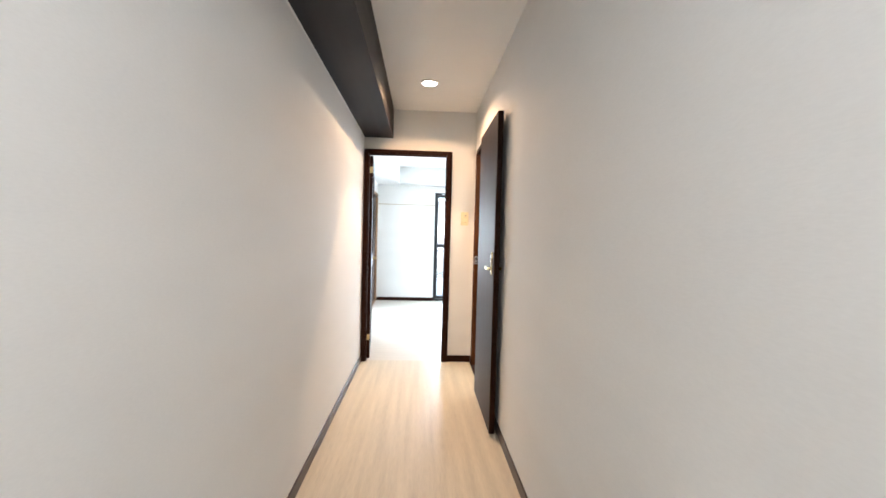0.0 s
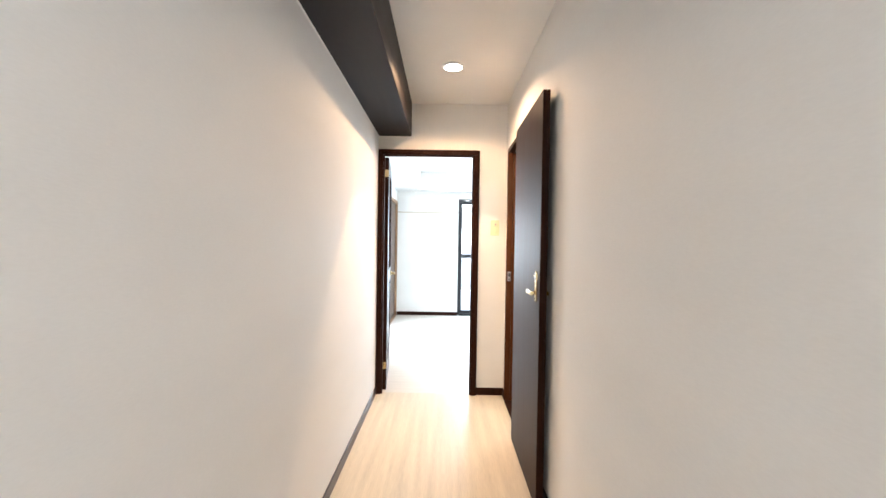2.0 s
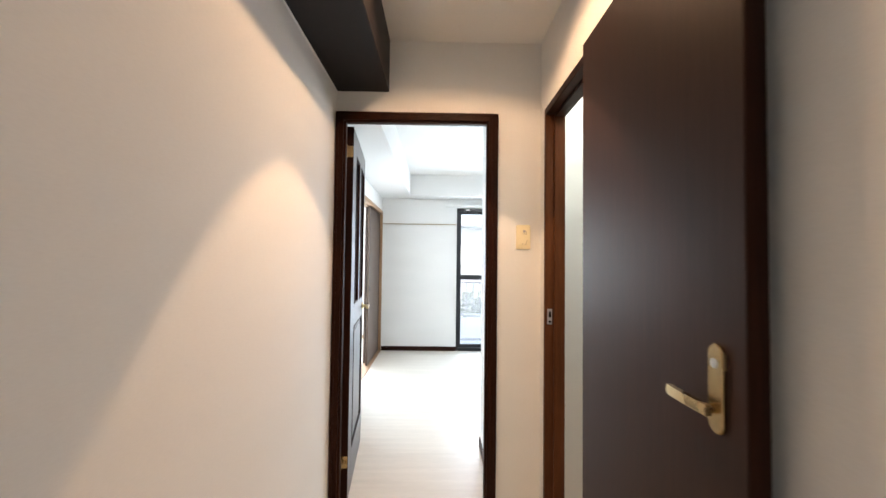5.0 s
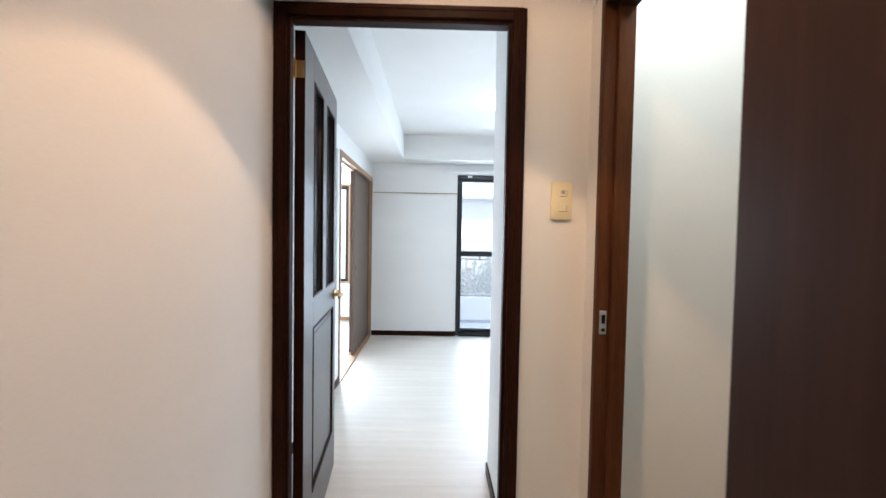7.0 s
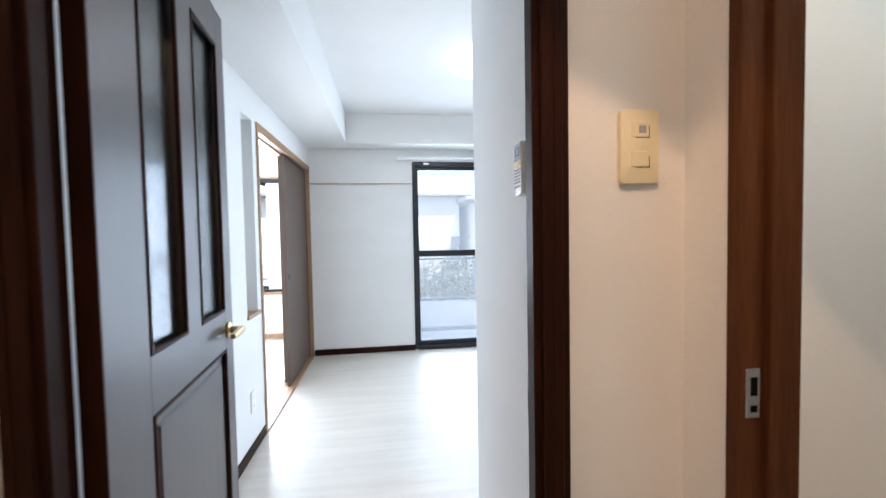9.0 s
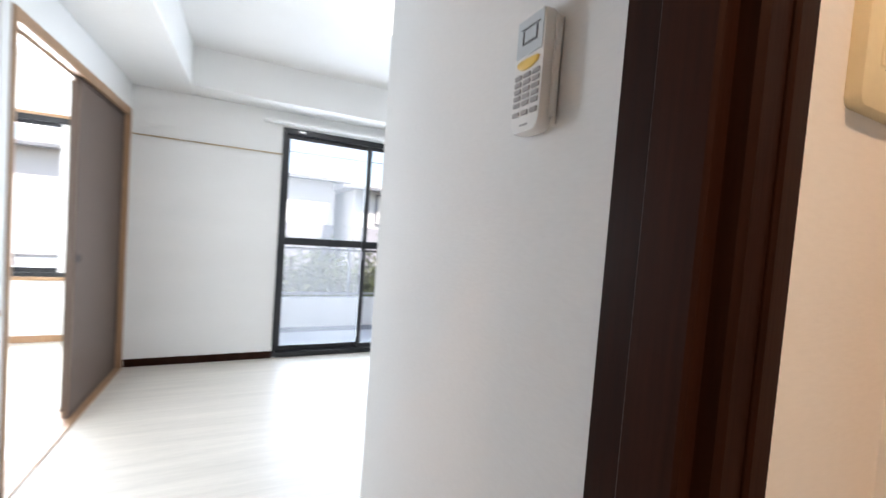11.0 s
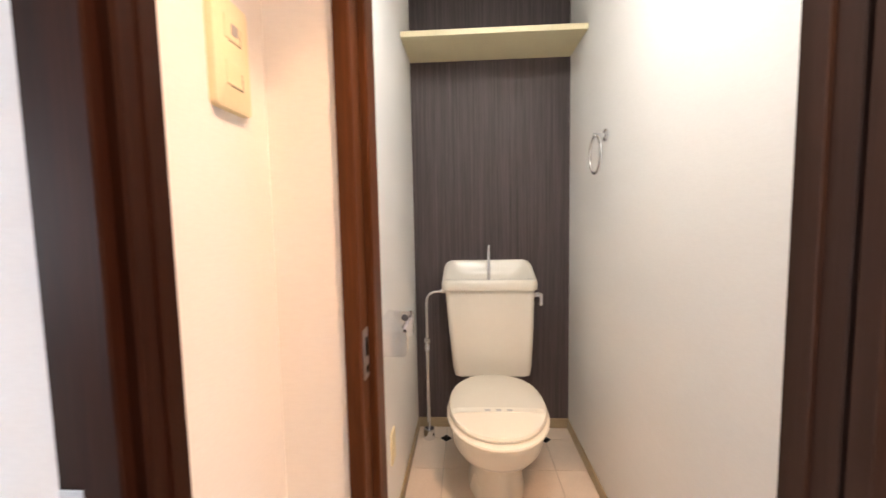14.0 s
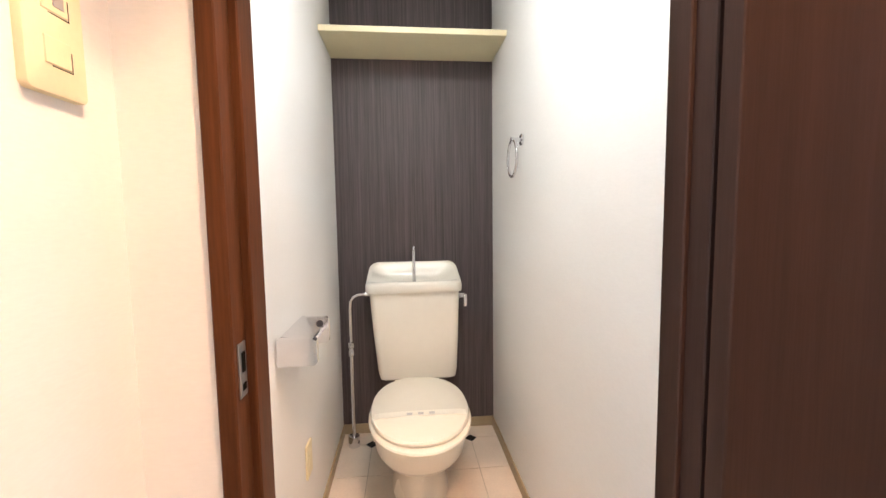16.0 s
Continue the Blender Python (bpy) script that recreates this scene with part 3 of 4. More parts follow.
for i, z in enumerate((1.417, 1.407, 1.397, 1.387, 1.377, 1.363)):
    for y in (0.180, 0.198, 0.216):
        kb = box(bmesh.new(), FX - 0.0018, FX + 0.001, y - 0.0072, y + 0.0072, z - 0.0036, z + 0.0036, 0.001)
        part("key", kb, GREYP, rc, "small grey key")
part("print", boxes((FX - 0.0006, FX + 0.001, 0.19, 0.206, 1.3445, 1.3465)), GREYP, rc, "small unreadable grey lettering")

shrink = Matrix.Translation((STUB_X, 0.194, 1.332)) @ Matrix.Diagonal((0.66, 0.76, 0.67, 1)) @ Matrix.Translation((-STUB_X, -0.198, -1.333))
for c in rc.children:
    c.data.transform(shrink)

# ---- living room: sliding panel, recess, rail, outlet ----
FY0, FY1, FZ = 1.998, 3.645, 1.962
sd = thing("sliding_door_frame", (LX0, 2.8, 0), "pine frame of the sliding panel opening", "door frame", kind="structure")
part("jamb", box(bmesh.new(), LX0 - 0.125, LX0 + 0.010, FY0, FY0 + 0.028, 0, FZ + 0.012, 0.002), PINE, sd)
part("jamb", box(bmesh.new(), LX0 - 0.125, LX0 + 0.010, FY1 - 0.028, FY1, 0, FZ + 0.012, 0.002), PINE, sd)
part("head", boxes((LX0 - 0.125, LX0 + 0.010, FY0 + 0.028, FY1 - 0.028, FZ - 0.030, FZ + 0.012), (LX0 - 0.004, LX0 + 0.008, FY0 + 0.028, FY1 - 0.028, FZ - 0.042, FZ - 0.028),
                   (LX0 - 0.060, LX0 - 0.050, FY0 + 0.028, FY1 - 0.028, FZ - 0.042, FZ - 0.028), bevel=0.0015), PINE, sd)
part("sill", boxes((LX0 - 0.125, LX0 + 0.012, FY0 + 0.028, FY1 - 0.028, -0.002, 0.012), (LX0 - 0.032, LX0 - 0.022, FY0 + 0.03, FY1 - 0.03, 0.012, 0.015), (LX0 - 0.082, LX0 - 0.072, FY0 + 0.03, FY1 - 0.03, 0.012, 0.015), bevel=0.001), PINE, sd)
for n, (y0, y1, x) in enumerate(((2.76, 3.612, LX0 - 0.036), (2.865, 3.615, LX0 - 0.086))):
    sp_ = thing("sliding_panel", (x, 3.1, 0.015), "brown sliding panel pushed half open", "sliding door", "sliding panels")
    part("sheet", boxes((x - 0.006, x + 0.006, y0 + 0.018, y1 - 0.018, 0.03, FZ - 0.055)), FUSUMA, sp_)
    part("rim", boxes((x - 0.012, x + 0.012, y0, y0 + 0.020, 0.015, FZ - 0.034), (x - 0.012, x + 0.012, y1 - 0.020, y1, 0.015, FZ - 0.034),
                      (x - 0.012, x + 0.012, y0 + 0.020, y1 - 0.020, 0.015, 0.034), (x - 0.012, x + 0.012, y0 + 0.020, y1 - 0.020, FZ - 0.056, FZ - 0.034), bevel=0.0015), FUSUMA, sp_, "brown rim")
    pull = turned(bmesh.new(), (x + 0.006, y0 + 0.075, 0.92), (1, 0, 0), [(0, 0.026), (0.003, 0.026), (0.003, 0.021), (-0.002, 0.019)], 24)
    part("pull", pull, INK, sp_, "round dark finger pull", True)

nk = thing("wall_recess", (LX0 - 0.06, 1.80, 0.80), "slim wall recess with a small pine sill", "wall recess", kind="structure")
part("back_panel", boxes((LX0 - 0.119, LX0 - 0.11, 1.745, 1.93, 0.80, 1.965)), WALL, nk)
part("sill", box(bmesh.new(), LX0 - 0.11, LX0 + 0.012, 1.737, 1.952, 0.782, 0.806, 0.002), PINE, nk, "pine sill board")

ol = thing("wall_outlet", (LX0, 1.777, 0.31), "white double socket plate low on the wall", "socket")
part("plate", box(bmesh.new(), LX0, LX0 + 0.008, 1.742, 1.812, 0.24, 0.36, 0.0025, 2), WHITEP, ol, "", True)
for z in (0.275, 0.325):
    part("socket", box(bmesh.new(), LX0 + 0.007, LX0 + 0.0095, 1.762, 1.792, z - 0.014, z + 0.014, 0.001), WHITEP, ol)
    for y in (1.771, 1.7825):
        part("slot", boxes((LX0 + 0.0092, LX0 + 0.0098, y - 0.001, y + 0.001, z - 0.006, z + 0.006)), INK, ol)

pr = thing("picture_rail", (0.26, LY1, 1.797), "thin pale hanging rail along the wall", "hanging rail")
part("rail", boxes((LX0 + 0.012, 0.800, LY1 - 0.010, LY1, 1.792, 1.802), (LX0 + 0.012, 0.800, LY1 - 0.013, LY1 - 0.009, 1.790, 1.793), bevel=0.001), PALEWOOD, pr)
for x in (0.06, 0.095, 0.13):
    part("hook", tube(bmesh.new(), [(x, LY1 - 0.010, 1.806), (x, LY1 - 0.020, 1.800), (x, LY1 - 0.022, 1.780), (x, LY1 - 0.032, 1.774), (x, LY1 - 0.036, 1.784)], 0.0045, 8), WHITEP, pr, "small white hook", True)

cr = thing("curtain_rail", (1.58, LY1 - 0.03, 2.055), "white double curtain rail above the window", "curtain rail")
part("rail", box(bmesh.new(), 0.64, 2.53, LY1 - 0.062, LY1 - 0.040, 2.044, 2.066, 0.003), WHITEP, cr)
part("rail", box(bmesh.new(), 0.64, 2.53, LY1 - 0.112, LY1 - 0.090, 2.044, 2.066, 0.003), WHITEP, cr)
for x in (0.72, 1.58, 2.45):
    part("bracket", boxes((x - 0.012, x + 0.012, LY1 - 0.112, LY1, 2.064, 2.071), (x - 0.012, x + 0.012, LY1 - 0.004, LY1, 2.04, 2.10), bevel=0.001), WHITEP, cr)

cl = thing("ceiling_light", (1.2, 2.05, LZ), "lit round white dome lamp on the ceiling", "ceiling lamp")
part("base", turned(bmesh.new(), (1.2, 2.05, LZ), (0, 0, -1), [(0, 0.20), (0.02, 0.20), (0.0215, 0.19)], 48), WHITEP, cl, "", True)
part("shade", turned(bmesh.new(), (1.2, 2.05, LZ - 0.012), (0, 0, -1), [(0, 0.238), (0.02, 0.236), (0.05, 0.215), (0.075, 0.165), (0.088, 0.09), (0.091, 0.02)], 48), DIFFUSE, cl, "glowing milky shade", True).visible_shadow = False


# ---- windows ----
def sash(win, x0, x1, y, z0, z1, mid, screen=False):
    t, s = 0.014, 0.030
    o = part("sash", boxes((x0, x0 + s, y - t, y + t, z0, z1), (x1 - s, x1, y - t, y + t, z0, z1), (x0 + s, x1 - s, y - t, y + t, z0, z0 + 0.045), (x0 + s, x1 - s, y - t, y + t, z1 - 0.035, z1), bevel=0.0015), ALU, win, "black aluminium sash")
    spans = [(z0 + 0.045, z1 - 0.035)]
    if mid:
        part("mid_rail", box(bmesh.new(), x0 + s, x1 - s, y - t, y + t, mid - 0.033, mid + 0.033, 0.0015), ALU, o)
        spans = [(z0 + 0.045, mid - 0.033), (mid + 0.033, z1 - 0.035)]
    for a, b in spans:
        g = part("pane", boxes((x0 + s, x1 - s, y - 0.0025, y + 0.0025, a, b)), GLASS, o, "clear glass pane")
        g.visible_shadow = False
    return o


w1 = thing("window_1", (1.58, LY1, 0.012), "black aluminium balcony window with two sliding sashes", "window", kind="structure")
part("window_frame", boxes((0.803, 0.838, LY1 - 0.012, LY1 + 0.12, 0.012, 2.03), (2.332, 2.367, LY1 - 0.012, LY1 + 0.12, 0.012, 2.03), (0.838, 2.332, LY1 - 0.012, LY1 + 0.12, 1.985, 2.03),
                           (0.838, 2.332, LY1 - 0.012, LY1 + 0.12, 0.002, 0.045), bevel=0.002), ALU, w1, "black aluminium frame")
sash(w1, 0.838, 1.610, LY1 + 0.060, 0.045, 1.985, 1.045)
s2 = sash(w1, 1.555, 2.332, LY1 + 0.022, 0.045, 1.985, 1.045)
sc = part("insect_screen", boxes((0.838, 0.856, LY1 + 0.088, LY1 + 0.100, 0.045, 1.985), (1.585, 1.603, LY1 + 0.088, LY1 + 0.100, 0.045, 1.985), (0.856, 1.585, LY1 + 0.088, LY1 + 0.100, 0.045, 0.065), (0.856, 1.585, LY1 + 0.088, LY1 + 0.100, 1.965, 1.985), bevel=0.001), ALU, w1, "black framed insect screen")
net = part("net", boxes((0.856, 1.585, LY1 + 0.0935, LY1 + 0.0945, 0.065, 1.965)), NET, sc, "fine grey net")
net.visible_shadow = False
part("latch", box(bmesh.new(), 1.560, 1.585, LY1 - 0.012, LY1 + 0.01, 0.90, 0.975, 0.003), INK, s2, "dark crescent latch")
part("label", boxes((0.93, 0.985, LY1 - 0.0135, LY1 - 0.012, 2.0, 2.018)), STEEL, w1, "small grey sticker on the frame")

w2 = thing("window_2", (-1.6, NY1, 0.58), "dark framed side room window with a pine sill", "window", kind="structure")
part("window_frame", boxes((-2.43, -2.39, NY1 - 0.01, NY1 + 0.12, 0.58, 1.965), (-0.775, -0.735, NY1 - 0.01, NY1 + 0.12, 0.58, 1.965), (-2.39, -0.775, NY1 - 0.01, NY1 + 0.12, 1.915, 1.965),
                           (-2.39, -0.775, NY1 - 0.01, NY1 + 0.12, 0.58, 0.615), bevel=0.002), ALU, w2, "black aluminium frame")
sash(w2, -2.39, -1.56, NY1 + 0.06, 0.615, 1.915, 0)
sash(w2, -1.60, -0.775, NY1 + 0.025, 0.615, 1.915, 0)
part("window_sill", box(bmesh.new(), -2.46, -0.705, NY1 - 0.03, NY1, 0.548, 0.579, 0.003), PINE, w2, "pine sill board")
part("casing", boxes((-0.735, -0.712, NY1 - 0.012, NY1, 0.579, 1.99), (-2.455, -2.43, NY1 - 0.012, NY1, 0.579, 1.99), (-2.43, -0.735, NY1 - 0.012, NY1, 1.965, 1.99), bevel=0.002), PINE, w2, "pine casing")

# ---- toilet ----
TC = -0.395   # the bowl's middle line


def egg(cx, half, back, front, z, n=40, squash=1.0):
    """An oval ring with a blunter back (towards +x) and a longer front."""
    ring = []
    for a in np.linspace(0, 2 * math.pi, n, endpoint=False):
        c, s = math.cos(a), math.sin(a)
        r = back if c > 0 else front
        ring.append((cx + r * math.copysign(abs(c) ** (0.8 if c > 0 else 1.0), c), TC + half * math.copysign(abs(s) ** 0.92, s), z))
    return ring


tl = thing("toilet", (2.25, TC, 0), "ivory ceramic toilet with a low tank and closed lid", "toilet")
bowl = loft(bmesh.new(), [egg(2.28, 0.126, 0.22, 0.215, 0.0), egg(2.28, 0.120, 0.22, 0.205, 0.02), egg(2.28, 0.110, 0.22, 0.185, 0.09), egg(2.27, 0.108, 0.23, 0.178, 0.150), egg(2.25, 0.118, 0.24, 0.190, 0.180),
                          egg(2.22, 0.150, 0.26, 0.215, 0.208), egg(2.20, 0.176, 0.27, 0.242, 0.235), egg(2.19, 0.190, 0.28, 0.272, 0.270), egg(2.18, 0.196, 0.28, 0.288, 0.32), egg(2.18, 0.197, 0.28, 0.297, 0.352),
                          egg(2.18, 0.194, 0.28, 0.295, 0.366), egg(2.18, 0.184, 0.27, 0.285, 0.370)])
part("bowl", bowl, CERAM, tl, "", True)
seat = loft(bmesh.new(), [egg(2.160, 0.204, 0.255, 0.300, 0.370), egg(2.160, 0.212, 0.262, 0.309, 0.374), egg(2.160, 0.213, 0.262, 0.310, 0.382), egg(2.160, 0.209, 0.258, 0.306, 0.388), egg(2.160, 0.203, 0.25, 0.300, 0.389)])
part("seat", seat, SEAT, tl, "ivory plastic seat ring", True)
lid = loft(bmesh.new(), [egg(2.165, 0.198, 0.30, 0.276, 0.391), egg(2.165, 0.205, 0.306, 0.283, 0.394), egg(2.165, 0.206, 0.308, 0.284, 0.403), egg(2.165, 0.201, 0.302, 0.278, 0.411), egg(2.165, 0.177, 0.28, 0.254, 0.416), egg(2.165, 0.09, 0.14, 0.14, 0.419)])
ld = part("lid", lid, SEAT, tl, "ivory closed lid", True)
rows = [(y, float(np.interp(abs(y), (0, 0.07, 0.165, 0.19), (0.4192, 0.4192, 0.4166, 0.4118)))) for y in np.linspace(-0.185, 0.185, 21)]
band = loft(bmesh.new(), [[(2.062, TC + y, z), (2.104, TC + y, z), (2.104, TC + y, z + 0.0006), (2.062, TC + y, z + 0.0006)] for y, z in rows])
part("paper_band", band, BAND, ld, "white paper band across the lid")
for y in (-0.045, 0.0, 0.045):
    part("mark", boxes((2.07, 2.088, TC + y - 0.012, TC + y + 0.010, 0.4198, 0.4203)), FAINT, ld, "small unreadable grey letter")
for y in (-0.09, 0.09):
    part("hinge", turned(bmesh.new(), (2.445, TC + y - 0.022, 0.387), (0, 1, 0), [(0, 0.012), (0.003, 0.014), (0.041, 0.014), (0.044, 0.012)], 16), SEAT, tl, "", True)


def slab_ring(x0, x1, y0, y1, z, r=0.03, n=6):
    ring = []
    for cx, cy, a0 in ((x1 - r, y1 - r, 0), (x0 + r, y1 - r, 90), (x0 + r, y0 + r, 180), (x1 - r, y0 + r, 270)):
        for a in np.linspace(a0, a0 + 90, n):
            ring.append((cx + r * math.cos(radians(a)), cy + r * math.sin(radians(a)), z))
    return ring


tank = loft(bmesh.new(), [slab_ring(2.575, 2.705, -0.586, -0.218, 0.354), slab_ring(2.555, 2.708, -0.600, -0.205, 0.367), slab_ring(2.548, 2.710, -0.607, -0.196, 0.41), slab_ring(2.538, 2.712, -0.615, -0.178, 0.60),
                          slab_ring(2.532, 2.714, -0.620, -0.163, 0.812), slab_ring(2.531, 2.714, -0.621, -0.161, 0.829)])
part("tank", tank, CERAM, tl, "", True)
part("tank_foot", loft(bmesh.new(), [slab_ring(2.42, 2.70, -0.50, -0.29, 0.30), slab_ring(2.44, 2.70, -0.51, -0.28, 0.358)]), CERAM, tl, "", True)
# the basin lid: a shallow dish with a raised back
O = (2.518, 2.716, -0.632, -0.146)
top = bmesh.new()
rings = [slab_ring(*O, 0.826, 0.035), slab_ring(2.515, 2.717, -0.634, -0.144, 0.835, 0.036), slab_ring(2.515, 2.717, -0.634, -0.144, 0.862, 0.036), slab_ring(2.518, 2.716, -0.631, -0.147, 0.874, 0.036),
         slab_ring(2.526, 2.711, -0.622, -0.156, 0.880, 0.038), slab_ring(2.537, 2.702, -0.606, -0.172, 0.880, 0.04), slab_ring(2.555, 2.692, -0.575, -0.203, 0.872, 0.042), slab_ring(2.580, 2.678, -0.53, -0.25, 0.865, 0.04), slab_ring(2.61, 2.66, -0.45, -0.33, 0.862, 0.024)]
LIFT = (0, 0, 0.9, 1, 1, 0.95, 0.55, 0.15, 0)   # how far each ring follows the raised back


def raised(x, y, z, k):
    back = max(0.0, (x - 2.585) / 0.131)
    return x, -0.389 + (y + 0.389) * (1 - 0.03 * k * back), z + k * back ** 1.4 * 0.092 * (1 - 0.12 * (abs(y + 0.389) / 0.245) ** 4)


loft(top, [[raised(*p, k) for p in ring] for ring, k in zip(rings, LIFT)])
tp = part("basin_lid", top, CERAM, tl, "ivory tank lid with a hand basin", True)
part("spout", tube(bmesh.new(), [(2.650, -0.392, 0.860), (2.650, -0.392, 1.012), (2.648, -0.392, 1.032), (2.637, -0.392, 1.046), (2.617, -0.392, 1.046), (2.609, -0.392, 1.032)], [0.0095, 0.008, 0.0075, 0.0075, 0.0075, 0.0075], 14), CHROME, tl, "chrome basin spout", True)
part("flush_lever", boxes((2.565, 2.59, -0.652, -0.616, 0.782, 0.808), (2.545, 2.575, -0.660, -0.644, 0.740, 0.806), bevel=0.004), CHROME, tl, "chrome flush lever", True)

wp = thing("water_pipe", (2.60, -0.058, 0), "chrome supply pipe with a stop valve", "pipe")
part("riser", tube(bmesh.new(), [(2.60, -0.058, 0.0), (2.60, -0.058, 0.50)], 0.0095, 14), CHROME, wp, "", True)
part("bend", tube(bmesh.new(), [(2.60, -0.058, 0.56), (2.60, -0.058, 0.74), (2.60, -0.062, 0.775), (2.60, -0.075, 0.797), (2.60, -0.098, 0.808), (2.60, -0.16, 0.812)], 0.0075, 14), CHROME, wp, "", True)
part("valve", turned(bmesh.new(), (2.60, -0.058, 0.485), (0, 0, 1), [(0, 0.010), (0.004, 0.014), (0.03, 0.014), (0.034, 0.011), (0.044, 0.011), (0.048, 0.015), (0.072, 0.015), (0.076, 0.009)], 18), CHROME, wp, "", True)
part("valve_screw", turned(bmesh.new(), (2.60, -0.058, 0.545), (-1, 0, 0), [(0, 0.008), (0.022, 0.008), (0.026, 0.006)], 14), CHROME, wp, "", True)
part("floor_cap", turned(bmesh.new(), (2.60, -0.058, 0.0), (0, 0, 1), [(0, 0.031), (0.045, 0.030), (0.055, 0.027), (0.06, 0.012)], 28), CHROME, wp, "", True)
part("nut", turned(bmesh.new(), (2.60, -0.135, 0.812), (0, -1, 0), [(0, 0.012), (0.022, 0.012), (0.026, 0.010)], 6), CHROME, wp)

ph = thing("paper_holder", (1.75, TY1, 0.80), "empty chrome toilet paper holder fixed to the wall", "paper holder")
def round_plate(x0, x1, z0, z1, y0, y1, r):
    ring = []
    for cx, cz, a0 in ((x1 - r, z1 - r, 0), (x0 + r, z1 - r, 90), (x0 + r, z0 + r, 180), (x1 - r, z0 + r, 270)):
        for a in np.linspace(a0, a0 + 90, 6):
            ring.append((cx + r * math.cos(radians(a)), cz + r * math.sin(radians(a))))
    mx, mz = (x0 + x1) / 2, (z0 + z1) / 2
    return loft(bmesh.new(), [[(mx + (x - mx) * k, y, mz + (z - mz) * k) for x, z in ring] for y, k in ((y0, 1), (y0 + (y1 - y0) * 0.6, 1), (y1, 0.96))])


part("wall_plate", round_plate(1.664, 1.91, 0.790, 0.866, TY1, TY1 - 0.004, 0.006), WHITEP, ph, "white back plate", True)
for x0, x1, z0, z1 in ((1.635, 1.660, 0.800, 0.876), (1.913, 1.930, 0.776, 0.868)):
    arm = box(bmesh.new(), x0, x1, -0.080 if x0 > 1.8 else -0.099, TY1 - 0.006, z0, z1, 0.0)
    bmesh.ops.bevel(arm, geom=[e for e in arm.edges if e.verts[0].co.y < -0.07 and e.verts[1].co.y < -0.07 and abs(e.verts[0].co.x - e.verts[1].co.x) > 0.01], offset=0.014, segments=8, profile=0.5, affect="EDGES")
    part("side_arm", arm, CHROME, ph, "chrome side arm with a rounded corner")
part("spindle", turned(bmesh.new(), (1.661, -0.050, 0.818), (1, 0, 0), [(0, 0.007), (0.001, 0.008), (0.250, 0.008), (0.251, 0.007)], 24), CHROME, ph, "thin chrome spindle", True)
part("socket", turned(bmesh.new(), (1.9128, -0.050, 0.846), (-1, 0, 0), [(-0.001, 0.012), (0.0012, 0.012), (0.0016, 0.009)], 20), INK, ph, "dark round socket in the arm", True)
flap = loft(bmesh.new(), [[(1.663, 0.006, z + 0.004), (1.910, 0.006, z + 0.004), (1.910, -0.004, z + 0.003), (1.663, -0.088, z - 0.004)] for z in (0.870, 0.873)])
part("flap", flap, CHROME, ph, "chrome cover flap")

tr = thing("towel_ring", (2.16, TY0, 1.43), "chrome towel ring on the toilet wall", "towel ring")
part("rosette", turned(bmesh.new(), (2.16, TY0, 1.515), (0, 1, 0), [(0, 0.024), (0.006, 0.024), (0.010, 0.018), (0.012, 0.009), (0.034, 0.008), (0.040, 0.011), (0.048, 0.010), (0.050, 0.004)], 24), CHROME, tr, "", True)
part("ring", tube(bmesh.new(), [(2.165 + 0.068 * math.sin(a), TY0 + 0.040, 1.440 + 0.074 * math.cos(a)) for a in np.linspace(0, 2 * math.pi, 49)], 0.0056, 10), CHROME, tr, "", True)

sh = thing("wall_shelf", (2.56, -0.41, 2.04), "cream painted shelf board above the tank", "shelf")
part("board", box(bmesh.new(), 2.406, TX1 - 0.001, TY0 + 0.001, TY1 - 0.001, 2.030, 2.056, 0.002), SHELF, sh)
part("edge_band", box(bmesh.new(), 2.4035, 2.406, TY0 + 0.001, TY1 - 0.001, 2.0305, 2.0555, 0.0006), CREAM, sh, "glossy cream front edge")

ot = thing("wall_outlet", (1.935, TY1, 0.35), "cream socket plate low on the toilet wall", "socket")
part("plate", box(bmesh.new(), 1.90, 1.97, TY1 - 0.008, TY1, 0.29, 0.41, 0.0025, 2), CREAM, ot, "", True)
part("socket", box(bmesh.new(), 1.918, 1.952, TY1 - 0.0095, TY1 - 0.0075, 0.335, 0.365, 0.001), CREAM, ot)

# assumed fixture, out of view, to account for the white upper walls
tlamp = thing("toilet_lamp", (1.32, -0.41, 2.38), "small round ceiling lamp assumed for the toilet", "ceiling lamp")
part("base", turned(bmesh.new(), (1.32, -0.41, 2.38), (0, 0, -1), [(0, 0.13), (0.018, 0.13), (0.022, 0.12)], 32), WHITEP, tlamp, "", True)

# ---- balcony and the street beyond ----
piece("balcony_floor", boxes((-0.36, 4.2, LY1 + 0.14, 4.70, -0.22, -0.055)), CONC, "pale concrete balcony floor", "balcony")
# darker grey strip stands in for the shadow stripe beside the parapet
piece("balcony_shade_strip", boxes((-0.36, 4.2, 4.70, 5.0, -0.22, -0.070)), GREYM, "grey strip toned for the shadow on the balcony floor", "gutter")
piece("balcony_parapet", box(bmesh.new(), -0.36, 4.2, 5.0, 5.12, -0.3, 0.285, 0.006), PARAPET, "low white balcony parapet", "parapet")
rl = thing("railing", (2.0, 5.06, 0.285), "grey metal balcony railing with thin bars", "railing")
part("top_rail", box(bmesh.new(), -0.36, 4.2, 5.035, 5.085, 0.885, 0.915, 0.004), RAILM, rl)
part("bottom_rail", box(bmesh.new(), -0.36, 4.2, 5.045, 5.075, 0.325, 0.350, 0.003), GREYM, rl)
bar_mesh = mesh_of("baluster", boxes((-0.006, 0.006, -0.006, 0.006, 0.350, 0.886)), RAILM)
